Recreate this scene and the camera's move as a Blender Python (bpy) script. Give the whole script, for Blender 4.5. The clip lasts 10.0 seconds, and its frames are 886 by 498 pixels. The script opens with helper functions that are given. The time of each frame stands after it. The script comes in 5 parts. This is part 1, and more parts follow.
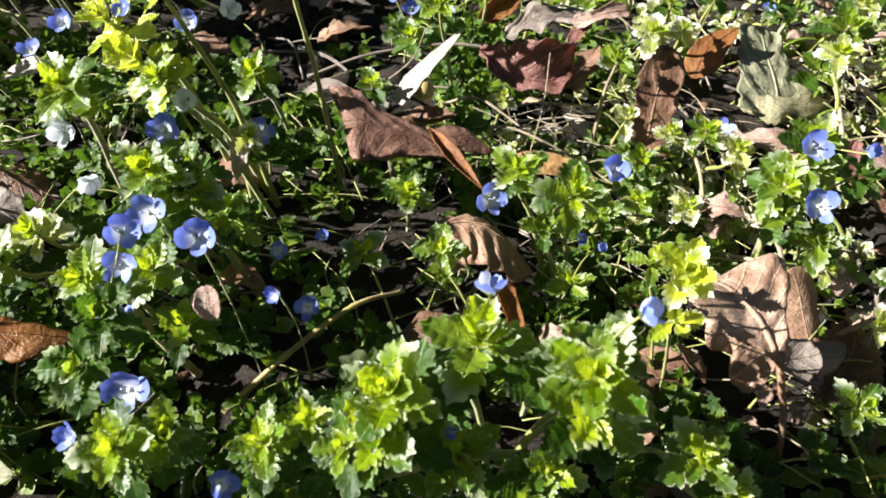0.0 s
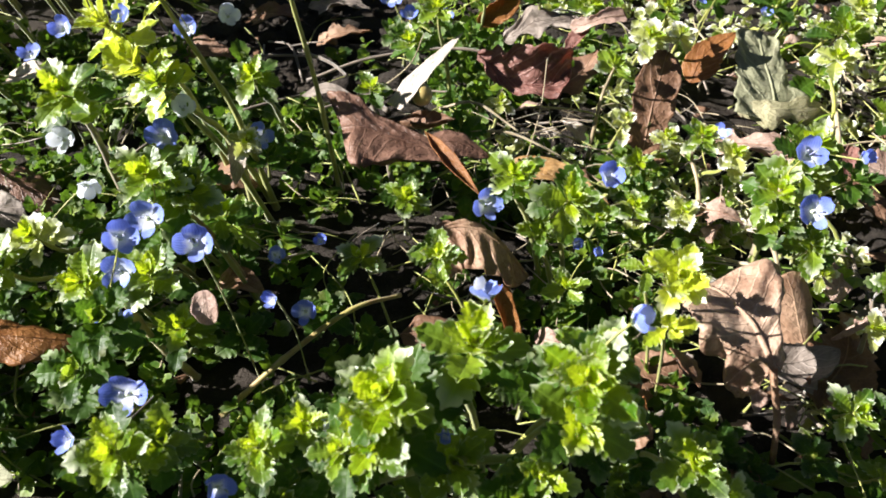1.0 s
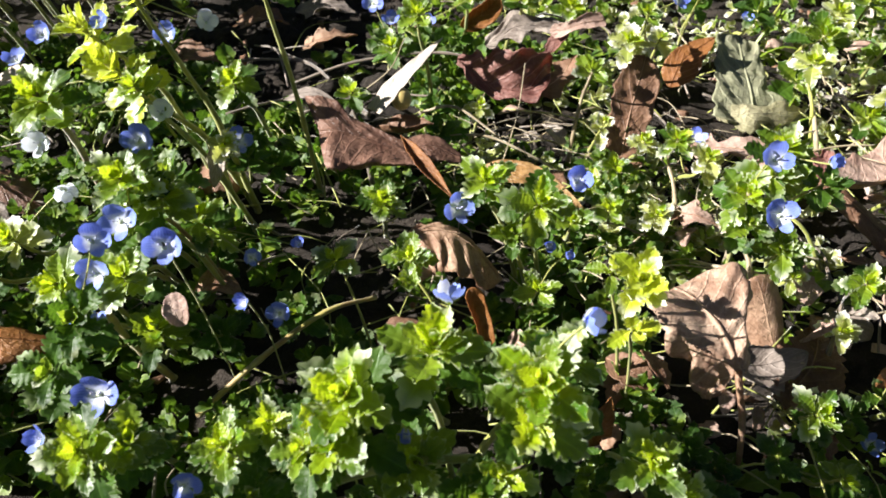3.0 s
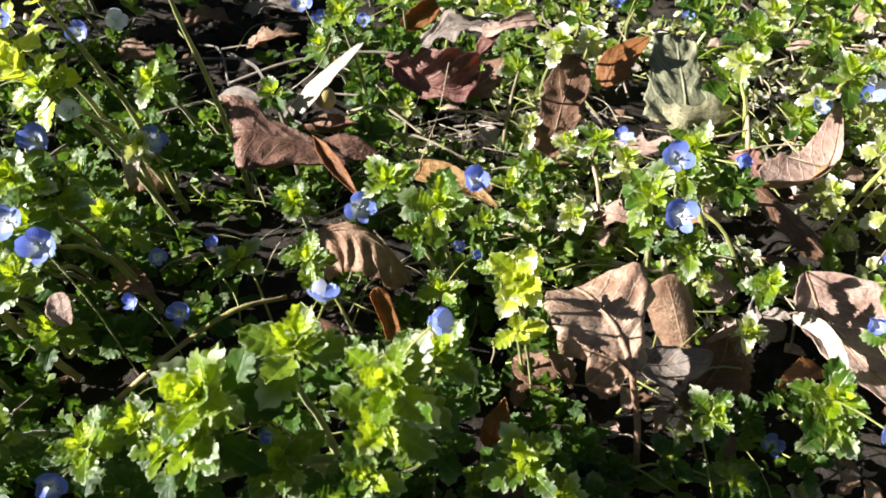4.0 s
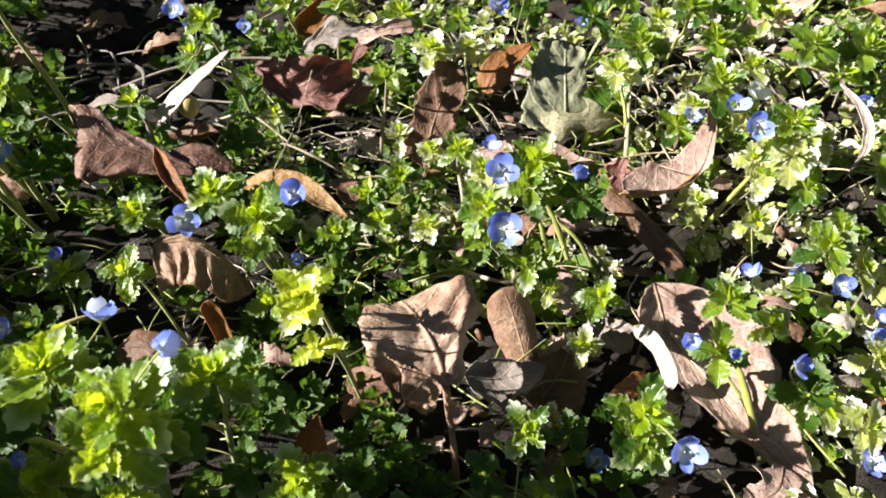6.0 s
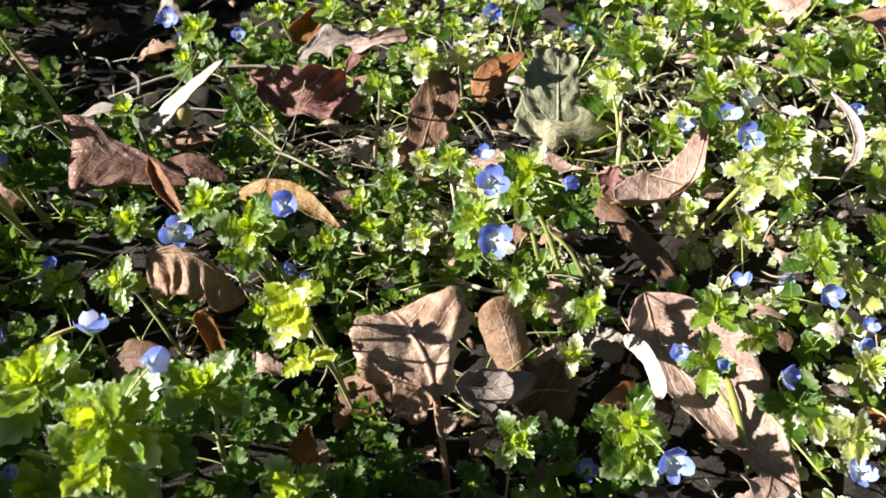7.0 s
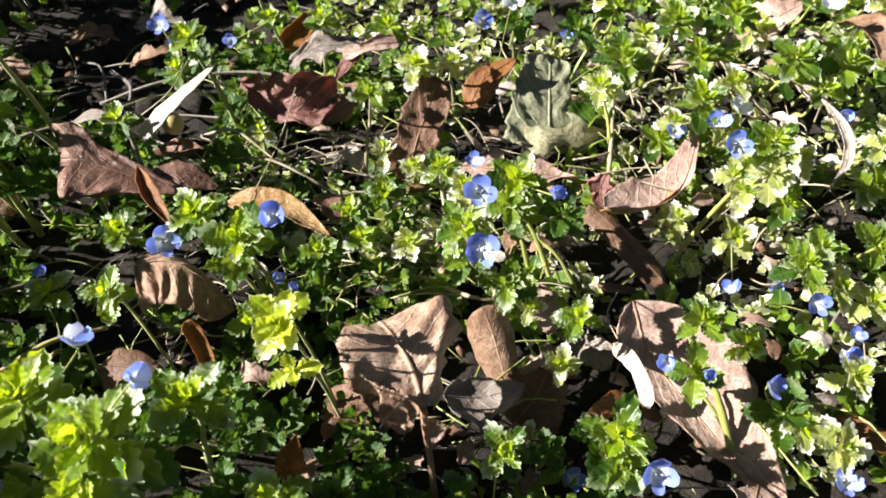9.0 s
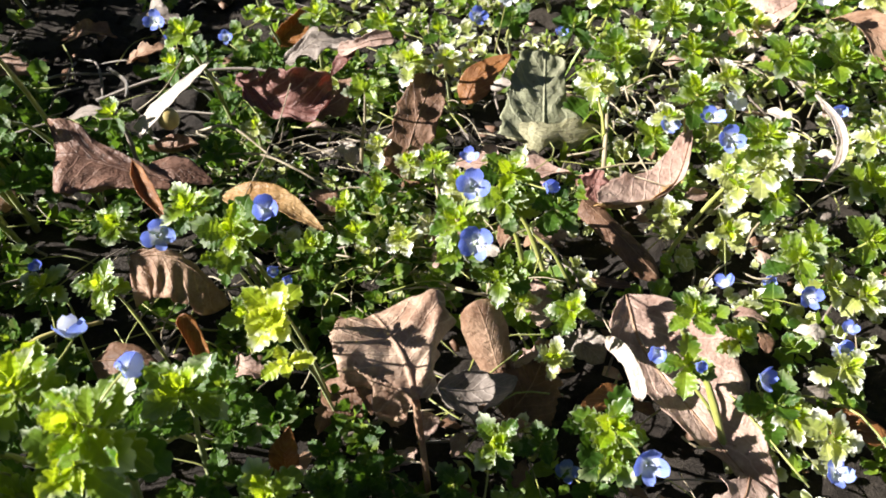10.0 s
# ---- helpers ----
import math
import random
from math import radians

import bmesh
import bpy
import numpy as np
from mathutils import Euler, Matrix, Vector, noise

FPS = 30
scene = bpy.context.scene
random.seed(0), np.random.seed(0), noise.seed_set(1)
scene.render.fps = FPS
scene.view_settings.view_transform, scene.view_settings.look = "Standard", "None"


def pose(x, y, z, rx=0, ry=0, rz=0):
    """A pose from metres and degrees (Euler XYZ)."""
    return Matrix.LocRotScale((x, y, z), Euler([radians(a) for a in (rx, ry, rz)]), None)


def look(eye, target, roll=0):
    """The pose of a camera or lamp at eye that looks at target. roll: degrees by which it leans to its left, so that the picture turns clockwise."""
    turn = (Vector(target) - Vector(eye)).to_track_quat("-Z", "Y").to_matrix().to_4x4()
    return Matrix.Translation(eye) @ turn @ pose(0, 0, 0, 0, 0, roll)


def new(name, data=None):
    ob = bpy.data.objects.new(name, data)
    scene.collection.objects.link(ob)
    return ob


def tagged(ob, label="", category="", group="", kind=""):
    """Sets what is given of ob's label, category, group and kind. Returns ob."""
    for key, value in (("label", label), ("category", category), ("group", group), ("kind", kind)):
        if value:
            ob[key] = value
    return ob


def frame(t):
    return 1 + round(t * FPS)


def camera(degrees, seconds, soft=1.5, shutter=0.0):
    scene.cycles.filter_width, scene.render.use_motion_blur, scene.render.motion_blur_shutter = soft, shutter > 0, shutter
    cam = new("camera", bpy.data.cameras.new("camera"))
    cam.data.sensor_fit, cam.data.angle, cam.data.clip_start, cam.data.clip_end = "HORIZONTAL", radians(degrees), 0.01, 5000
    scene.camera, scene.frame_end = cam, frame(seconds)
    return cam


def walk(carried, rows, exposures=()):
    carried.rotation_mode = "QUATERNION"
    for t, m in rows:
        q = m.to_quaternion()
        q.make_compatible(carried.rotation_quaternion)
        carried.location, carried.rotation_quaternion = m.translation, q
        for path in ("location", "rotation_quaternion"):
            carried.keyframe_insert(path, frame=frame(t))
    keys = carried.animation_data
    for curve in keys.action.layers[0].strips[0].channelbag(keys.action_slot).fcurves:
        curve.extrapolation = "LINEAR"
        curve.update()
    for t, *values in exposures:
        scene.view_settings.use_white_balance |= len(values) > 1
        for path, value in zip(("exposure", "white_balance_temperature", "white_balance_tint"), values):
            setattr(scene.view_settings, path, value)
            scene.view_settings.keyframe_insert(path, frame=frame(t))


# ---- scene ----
cam = camera(62.0, 10.0, soft=1.75)
cam.data.dof.use_dof = True
cam.data.dof.focus_distance = 0.245
cam.data.dof.aperture_fstop = 36.0
PATH = [
    (0, (0.00026, 0.00162, 0.19054), (0.00107, 0.70935, -0.51594), -0.11),
    (0.5, (0.00096, 0.00117, 0.1917), (0.00098, 0.7088, -0.51488), -0.13),
    (1, (0.00165, 0.00142, 0.1925), (0.0006, 0.7096, -0.51354), -0.12),
    (1.5, (0.0028, 0.00051, 0.1942), (0.00172, 0.7091, -0.51142), -0.13),
    (2, (0.00454, -1e-05, 0.19523), (0.00245, 0.70922, -0.50974), -0.21),
    (3.3, (0.01604, -0.00041, 0.19504), (0.01242, 0.70885, -0.5099), -0.16),
    (3.5, (0.02163, 0.0001, 0.19536), (0.01788, 0.70915, -0.50979), -0.16),
    (4, (0.03941, 6e-05, 0.19488), (0.03379, 0.7085, -0.51087), -0.28),
    (4.5, (0.05882, 0.00085, 0.19455), (0.05421, 0.70823, -0.51227), -0.21),
    (5, (0.06965, 0.00115, 0.19698), (0.06594, 0.70863, -0.50974), -0.14),
    (5.5, (0.0812, 0.00148, 0.19723), (0.07755, 0.70879, -0.50966), -0.19),
    (6, (0.08893, 0.00496, 0.19616), (0.08711, 0.71156, -0.51145), -0.10),
    (7.5, (0.09182, 0.00624, 0.2012), (0.09161, 0.71328, -0.50596), -0.02),
    (8, (0.09321, 0.00698, 0.2016), (0.0933, 0.71368, -0.50591), -0.03),
    (8.5, (0.09415, 0.00785, 0.20189), (0.09462, 0.71397, -0.50621), -0.02),
    (9, (0.0945, 0.00798, 0.20179), (0.09552, 0.71403, -0.50637), 0.04),
    (9.5, (0.09488, 0.00704, 0.20171), (0.09635, 0.71355, -0.50599), 0.06),
    (10, (0.09643, 0.00596, 0.20117), (0.09775, 0.71198, -0.50702), 0.01),
]
walk(cam, [(t, look(eye, target, roll)) for t, eye, target, roll in PATH])

# ---- light ----
SUN_TO = Vector((-0.84, -0.08, 0.51)).normalized()
world = bpy.data.worlds.new("sky")
scene.world = world
world.use_nodes = True
wn = world.node_tree.nodes
sky = wn.new("ShaderNodeTexSky")
sky.sky_type = "NISHITA"
sky.sun_disc = False
sky.sun_elevation = math.asin(SUN_TO.z)
sky.sun_rotation = math.atan2(SUN_TO.x, SUN_TO.y)
world.node_tree.links.new(sky.outputs["Color"], wn["Background"].inputs["Color"])
wn["Background"].inputs["Strength"].default_value = 0.014
sun_data = bpy.data.lights.new("sun", "SUN")
sun_data.energy = 5.0
sun_data.angle = radians(0.5)
sun_data.color = (1.0, 0.975, 0.94)
sun = new("sun", sun_data)
sun.matrix_world = look(SUN_TO * 5, (0, 0, 0))
scene.view_settings.exposure = 1.74


# ---- materials ----
def nodes_of(name):
    m = bpy.data.materials.new(name)
    m.use_nodes = True
    nt = m.node_tree
    for n in list(nt.nodes):
        nt.nodes.remove(n)
    return m, nt


def add(nt, kind, **values):
    n = nt.nodes.new(kind)
    for key, value in values.items():
        n.inputs[key].default_value = value
    return n


def op(nt, what, a, b=None, c=None):
    n = nt.nodes.new("ShaderNodeMath")
    n.operation = what
    for i, v in enumerate((a, b, c)):
        if v is None:
            continue
        if isinstance(v, (int, float)):
            n.inputs[i].default_value = v
        else:
            nt.links.new(v, n.inputs[i])
    return n.outputs[0]


def mixed(nt, fac, a, b):
    n = nt.nodes.new("ShaderNodeMix")
    n.data_type = "RGBA"
    if isinstance(fac, (int, float)):
        n.inputs[0].default_value = fac
    else:
        nt.links.new(fac, n.inputs[0])
    for i, v in ((6, a), (7, b)):
        if isinstance(v, tuple):
            n.inputs[i].default_value = (*v, 1)
        else:
            nt.links.new(v, n.inputs[i])
    return n.outputs[2]


def ramp(nt, fac, lo, hi):
    n = nt.nodes.new("ShaderNodeMapRange")
    n.interpolation_type = "SMOOTHSTEP"
    n.inputs[1].default_value, n.inputs[2].default_value = lo, hi
    nt.links.new(fac, n.inputs[0])
    return n.outputs[0]


def noisy(nt, vector, scale, detail=3.0, rough=0.55):
    n = add(nt, "ShaderNodeTexNoise", Scale=scale, Detail=detail, Roughness=rough)
    nt.links.new(vector, n.inputs["Vector"])
    return n.outputs[0]


def finish(nt, colour, rough, bump, strength, distance, through_colour=None, through_share=0.0, sheen=0.0, spec=0.5):
    p = add(nt, "ShaderNodeBsdfPrincipled")
    nt.links.new(colour, p.inputs["Base Color"])
    if isinstance(rough, (int, float)):
        p.inputs["Roughness"].default_value = rough
    else:
        nt.links.new(rough, p.inputs["Roughness"])
    p.inputs["Specular IOR Level"].default_value = spec
    p.inputs["Sheen Weight"].default_value = sheen
    b = add(nt, "ShaderNodeBump", Strength=strength, Distance=distance)
    nt.links.new(bump, b.inputs["Height"])
    nt.links.new(b.outputs[0], p.inputs["Normal"])
    out = nt.nodes.new("ShaderNodeOutputMaterial")
    if through_colour is None:
        nt.links.new(p.outputs[0], out.inputs[0])
        return
    tr = nt.nodes.new("ShaderNodeBsdfTranslucent")
    nt.links.new(through_colour, tr.inputs[0])
    nt.links.new(b.outputs[0], tr.inputs["Normal"])
    mx = nt.nodes.new("ShaderNodeMixShader")
    mx.inputs[0].default_value = through_share
    nt.links.new(p.outputs[0], mx.inputs[1])
    nt.links.new(tr.outputs[0], mx.inputs[2])
    nt.links.new(mx.outputs[0], out.inputs[0])


def green_leaf(name, dark, light, through_colour, share=0.42, island=False, rough=0.40, rim=0.5, rim_colour=(0.60, 0.62, 0.36), hairy=0.15, heart=(0.26, 0.33, 0.02), glare_from=0.62, gloss=1.0):
    """A toothed leaf: quilted side veins, pale midrib, blotches, pale margins, sun glare put into tip and margin
    colour, and light passing through the blade.
    """
    m, nt = nodes_of(name)
    uv = nt.nodes.new("ShaderNodeUVMap")
    sep = nt.nodes.new("ShaderNodeSeparateXYZ")
    nt.links.new(uv.outputs[0], sep.inputs[0])
    across = op(nt, "ABSOLUTE", op(nt, "MULTIPLY_ADD", sep.outputs[0], 2.0, -1.0))
    rib = op(nt, "SUBTRACT", 1.0, ramp(nt, across, 0.0, 0.12))
    geo = nt.nodes.new("ShaderNodeNewGeometry")
    info = nt.nodes.new("ShaderNodeObjectInfo")
    chance = geo.outputs["Random Per Island"] if island else info.outputs["Random"]
    blotch = noisy(nt, geo.outputs["Position"], 260.0)
    fine = noisy(nt, geo.outputs["Position"], 2200.0, 2.0)
    lead = op(nt, "ADD", op(nt, "MULTIPLY_ADD", across, -0.30, sep.outputs[1]), op(nt, "MULTIPLY_ADD", blotch, 0.10, -0.05))
    wave = op(nt, "SINE", op(nt, "MULTIPLY", lead, 29.0))
    veins = op(nt, "MULTIPLY", op(nt, "MULTIPLY_ADD", wave, 0.5, 0.5), ramp(nt, across, 0.02, 0.3))
    fac = op(nt, "ADD", op(nt, "MULTIPLY", blotch, 0.55), op(nt, "MULTIPLY_ADD", chance, 0.75, -0.22))
    colour = mixed(nt, ramp(nt, fac, 0.05, 0.85), dark, light)
    colour = mixed(nt, op(nt, "MULTIPLY", rib, 0.35), colour, tuple(min(1, v * 1.6 + 0.03) for v in light))
    colour = mixed(nt, op(nt, "MULTIPLY", veins, 0.12), colour, dark)
    colour = mixed(nt, op(nt, "MULTIPLY", op(nt, "SUBTRACT", 1.0, ramp(nt, sep.outputs[1], 0.10, 0.80)), 0.52), colour, heart)
    edge = op(nt, "MAXIMUM", across, op(nt, "MULTIPLY_ADD", sep.outputs[1], 1.9, -0.92))
    margin = ramp(nt, op(nt, "ADD", edge, op(nt, "MULTIPLY_ADD", blotch, 0.5, -0.25)), 0.82, 1.04)
    # sun glare painted on the tips of some leaves, picked at random
    old = ramp(nt, op(nt, "FRACT", op(nt, "MULTIPLY", chance, 7.31)), glare_from, glare_from + 0.33)
    tip_glare = op(nt, "MULTIPLY", op(nt, "MULTIPLY", old, ramp(nt, op(nt, "ADD", sep.outputs[1], op(nt, "MULTIPLY", across, 0.25)), 0.62, 1.10)), 0.85)
    # natural pale margin and painted glare share one colour
    colour = mixed(nt, op(nt, "MINIMUM", op(nt, "MULTIPLY", op(nt, "MAXIMUM", margin, op(nt, "MULTIPLY", tip_glare, 1.6)), rim), 1.0), colour, rim_colour)
    worn = ramp(nt, noisy(nt, geo.outputs["Position"], 90.0), 0.66, 0.74)
    colour = mixed(nt, op(nt, "MULTIPLY", worn, 0.3), colour, (0.24, 0.22, 0.07))
    height = op(nt, "ADD", op(nt, "MULTIPLY", wave, -0.12), op(nt, "ADD", op(nt, "MULTIPLY", rib, -0.6), op(nt, "MULTIPLY", fine, 0.7)))
    passing = mixed(nt, op(nt, "MULTIPLY", veins, 0.15), through_colour, dark)
    finish(nt, colour, op(nt, "MULTIPLY_ADD", blotch, 0.16, rough - 0.08), height, 0.38, 0.0004, passing, share, sheen=hairy, spec=gloss)
    return m


def petal_material(name, deep, pale, white_from):
    m, nt = nodes_of(name)
    uv = nt.nodes.new("ShaderNodeUVMap")
    sep = nt.nodes.new("ShaderNodeSeparateXYZ")
    nt.links.new(uv.outputs[0], sep.inputs[0])
    geo = nt.nodes.new("ShaderNodeNewGeometry")
    info = nt.nodes.new("ShaderNodeObjectInfo")
    u = op(nt, "MULTIPLY_ADD", sep.outputs[0], 2.0, -1.0)
    v = sep.outputs[1]
    lines = op(nt, "SINE", op(nt, "MULTIPLY", u, 26.0))
    lines = ramp(nt, lines, 0.35, 0.95)
    cloud = noisy(nt, geo.outputs["Position"], 700.0)
    body = mixed(nt, op(nt, "MULTIPLY", info.outputs["Random"], 0.45), pale, deep)
    body = mixed(nt, op(nt, "MULTIPLY", lines, 0.62), body, deep)
    white = ramp(nt, op(nt, "ADD", v, op(nt, "MULTIPLY_ADD", cloud, 0.4, -0.2)), white_from - 0.22, white_from + 0.24)
    body = mixed(nt, white, (0.84, 0.86, 0.93), body)
    body = mixed(nt, op(nt, "SUBTRACT", 1.0, ramp(nt, v, 0.02, 0.14)), body, (0.66, 0.76, 0.42))
    finish(nt, body, 0.55, op(nt, "ADD", lines, cloud), 0.25, 0.0001, body, 0.42, sheen=0.1, spec=0.3)
    return m


def stem_material(name, a, b):
    m, nt = nodes_of(name)
    geo = nt.nodes.new("ShaderNodeNewGeometry")
    n1 = noisy(nt, geo.outputs["Position"], 120.0)
    n2 = noisy(nt, geo.outputs["Position"], 2500.0)
    colour = mixed(nt, ramp(nt, n1, 0.35, 0.65), a, b)
    colour = mixed(nt, op(nt, "MULTIPLY", n2, 0.3), colour, tuple(v * 0.5 for v in a))
    finish(nt, colour, 0.5, n2, 0.4, 0.0002, sheen=0.3)
    return m


def dead_material(name, dark, light, spot, through_colour, share=0.2, rough=0.62, veins_light=0.4):
    """A dry leaf: mottled browns, paler side veins, dark specks, bleached patches."""
    m, nt = nodes_of(name)
    uv = nt.nodes.new("ShaderNodeUVMap")
    sep = nt.nodes.new("ShaderNodeSeparateXYZ")
    nt.links.new(uv.outputs[0], sep.inputs[0])
    geo = nt.nodes.new("ShaderNodeNewGeometry")
    pos = geo.outputs["Position"]
    across = op(nt, "ABSOLUTE", op(nt, "MULTIPLY_ADD", sep.outputs[0], 2.0, -1.0))
    warp = noisy(nt, pos, 120.0)
    lead = op(nt, "ADD", op(nt, "MULTIPLY_ADD", across, -0.35, sep.outputs[1]), op(nt, "MULTIPLY_ADD", warp, 0.12, -0.06))
    wave = op(nt, "SINE", op(nt, "MULTIPLY", lead, 44.0))
    vein = ramp(nt, wave, 0.86, 0.99)
    rib = op(nt, "SUBTRACT", 1.0, ramp(nt, across, 0.01, 0.05))
    big = noisy(nt, pos, 75.0, 5.0, 0.6)
    fine = noisy(nt, pos, 900.0, 4.0, 0.7)
    puckers = noisy(nt, pos, 230.0, 2.0, 0.5)
    cell = add(nt, "ShaderNodeTexVoronoi", Scale=700.0)
    cell.feature = "DISTANCE_TO_EDGE"
    nt.links.new(pos, cell.inputs["Vector"])
    net = op(nt, "SUBTRACT", 1.0, ramp(nt, cell.outputs["Distance"], 0.0, 0.12))
    colour = mixed(nt, ramp(nt, op(nt, "ADD", op(nt, "MULTIPLY", big, 0.8), op(nt, "MULTIPLY", fine, 0.3)), 0.35, 0.78), dark, light)
    colour = mixed(nt, op(nt, "MULTIPLY", op(nt, "MAXIMUM", vein, rib), veins_light), colour, tuple(min(1, v * 1.5 + 0.04) for v in light))
    colour = mixed(nt, op(nt, "MULTIPLY", net, 0.12), colour, dark)
    speck = ramp(nt, noisy(nt, pos, 420.0, 3.0), 0.63, 0.72)
    colour = mixed(nt, op(nt, "MULTIPLY", speck, 0.55), colour, spot)
    height = op(nt, "ADD", op(nt, "ADD", op(nt, "MULTIPLY", vein, 0.8), rib), op(nt, "ADD", op(nt, "ADD", op(nt, "MULTIPLY", fine, 1.2), op(nt, "MULTIPLY", puckers, 5.0)), op(nt, "MULTIPLY", net, 0.25)))
    finish(nt, colour, rough, height, 0.7, 0.0004, mixed(nt, 0.5, colour, through_colour), share, spec=0.35)
    return m


def soil_material():
    m, nt = nodes_of("soil")
    geo = nt.nodes.new("ShaderNodeNewGeometry")
    pos = geo.outputs["Position"]
    big, mid, fine = noisy(nt, pos, 18.0, 4.0), noisy(nt, pos, 160.0, 5.0, 0.65), noisy(nt, pos, 1300.0, 4.0, 0.7)
    colour = mixed(nt, ramp(nt, mid, 0.3, 0.7), (0.014, 0.011, 0.009), (0.040, 0.032, 0.026))
    colour = mixed(nt, ramp(nt, fine, 0.55, 0.75), colour, (0.10, 0.084, 0.070))
    colour = mixed(nt, op(nt, "MULTIPLY", ramp(nt, big, 0.45, 0.65), 0.4), colour, (0.050, 0.038, 0.027))
    finish(nt, colour, 0.92, op(nt, "ADD", mid, op(nt, "MULTIPLY", fine, 0.6)), 0.8, 0.003, spec=0.2)
    return m


LEAF = {
    "young": green_leaf("young_leaf", (0.050, 0.145, 0.003), (0.35, 0.46, 0.007), (0.58, 0.70, 0.020), 0.46, rim=0.52, rim_colour=(0.90, 0.90, 0.64), rough=0.36, hairy=0.0, heart=(0.36, 0.41, 0.014), glare_from=0.55, gloss=0.6),
    "lime": green_leaf("lime_leaf", (0.22, 0.31, 0.010), (0.46, 0.52, 0.030), (0.66, 0.72, 0.04), 0.40, rim=0.75, rim_colour=(0.88, 0.87, 0.70), rough=0.33, hairy=0.1, heart=(0.56, 0.58, 0.02), gloss=0.75),
    "green": green_leaf("green_leaf", (0.032, 0.083, 0.007), (0.155, 0.235, 0.018), (0.40, 0.53, 0.03), 0.38, rough=0.38, rim=0.58, rim_colour=(0.78, 0.80, 0.60), hairy=0.0, glare_from=0.54, gloss=0.6),
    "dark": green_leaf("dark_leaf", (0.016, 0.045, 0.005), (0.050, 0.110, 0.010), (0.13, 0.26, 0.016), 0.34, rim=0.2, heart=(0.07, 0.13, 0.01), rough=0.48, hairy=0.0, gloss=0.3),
    # pale leaf, whitened further so the colour carries sun glare
    "pale": green_leaf("pale_leaf", (0.14, 0.185, 0.028), (0.49, 0.50, 0.18), (0.63, 0.66, 0.14), 0.38, rim=1.0, rim_colour=(0.90, 0.87, 0.80), rough=0.37, hairy=0.3, heart=(0.40, 0.45, 0.04), glare_from=0.25, gloss=0.8),
}
CARPET = {
    # darker copy of the low green leaf, shade put into its colour
    "deep": green_leaf("shaded_green_leaf", (0.014, 0.042, 0.006), (0.06, 0.125, 0.016), (0.14, 0.26, 0.02), 0.34, island=True, rough=0.50, hairy=0.0, rim=0.2, gloss=0.2),
    "green": green_leaf("low_green_leaf", (0.03, 0.085, 0.010), (0.17, 0.27, 0.025), (0.30, 0.46, 0.03), 0.38, island=True, rough=0.44, hairy=0.0, rim=0.4, gloss=0.5),
    # pale carpet leaf, its full rim whitened to carry sun glare
    "pale": green_leaf("low_pale_leaf", (0.13, 0.16, 0.03), (0.52, 0.52, 0.22), (0.56, 0.60, 0.12), 0.36, island=True, rough=0.42, rim=1.0, rim_colour=(0.86, 0.83, 0.75), hairy=0.3, glare_from=0.25, gloss=0.8),
}
PETAL = {
    "upper": petal_material("blue_petal", (0.070, 0.105, 0.55), (0.23, 0.31, 0.86), 0.36),
    "lower": petal_material("pale_petal", (0.095, 0.145, 0.58), (0.31, 0.40, 0.88), 0.42),
    "white": petal_material("faded_petal", (0.45, 0.48, 0.80), (0.72, 0.74, 0.90), 0.85),
}
STEM = {
    "green": stem_material("green_stem", (0.20, 0.22, 0.035), (0.36, 0.35, 0.08)),
    "red": stem_material("reddish_stem", (0.26, 0.15, 0.05), (0.38, 0.33, 0.09)),
    "straw": stem_material("straw_stem", (0.25, 0.19, 0.11), (0.42, 0.34, 0.22)),
    "twig": stem_material("twig_bark", (0.10, 0.075, 0.055), (0.22, 0.17, 0.13)),
}
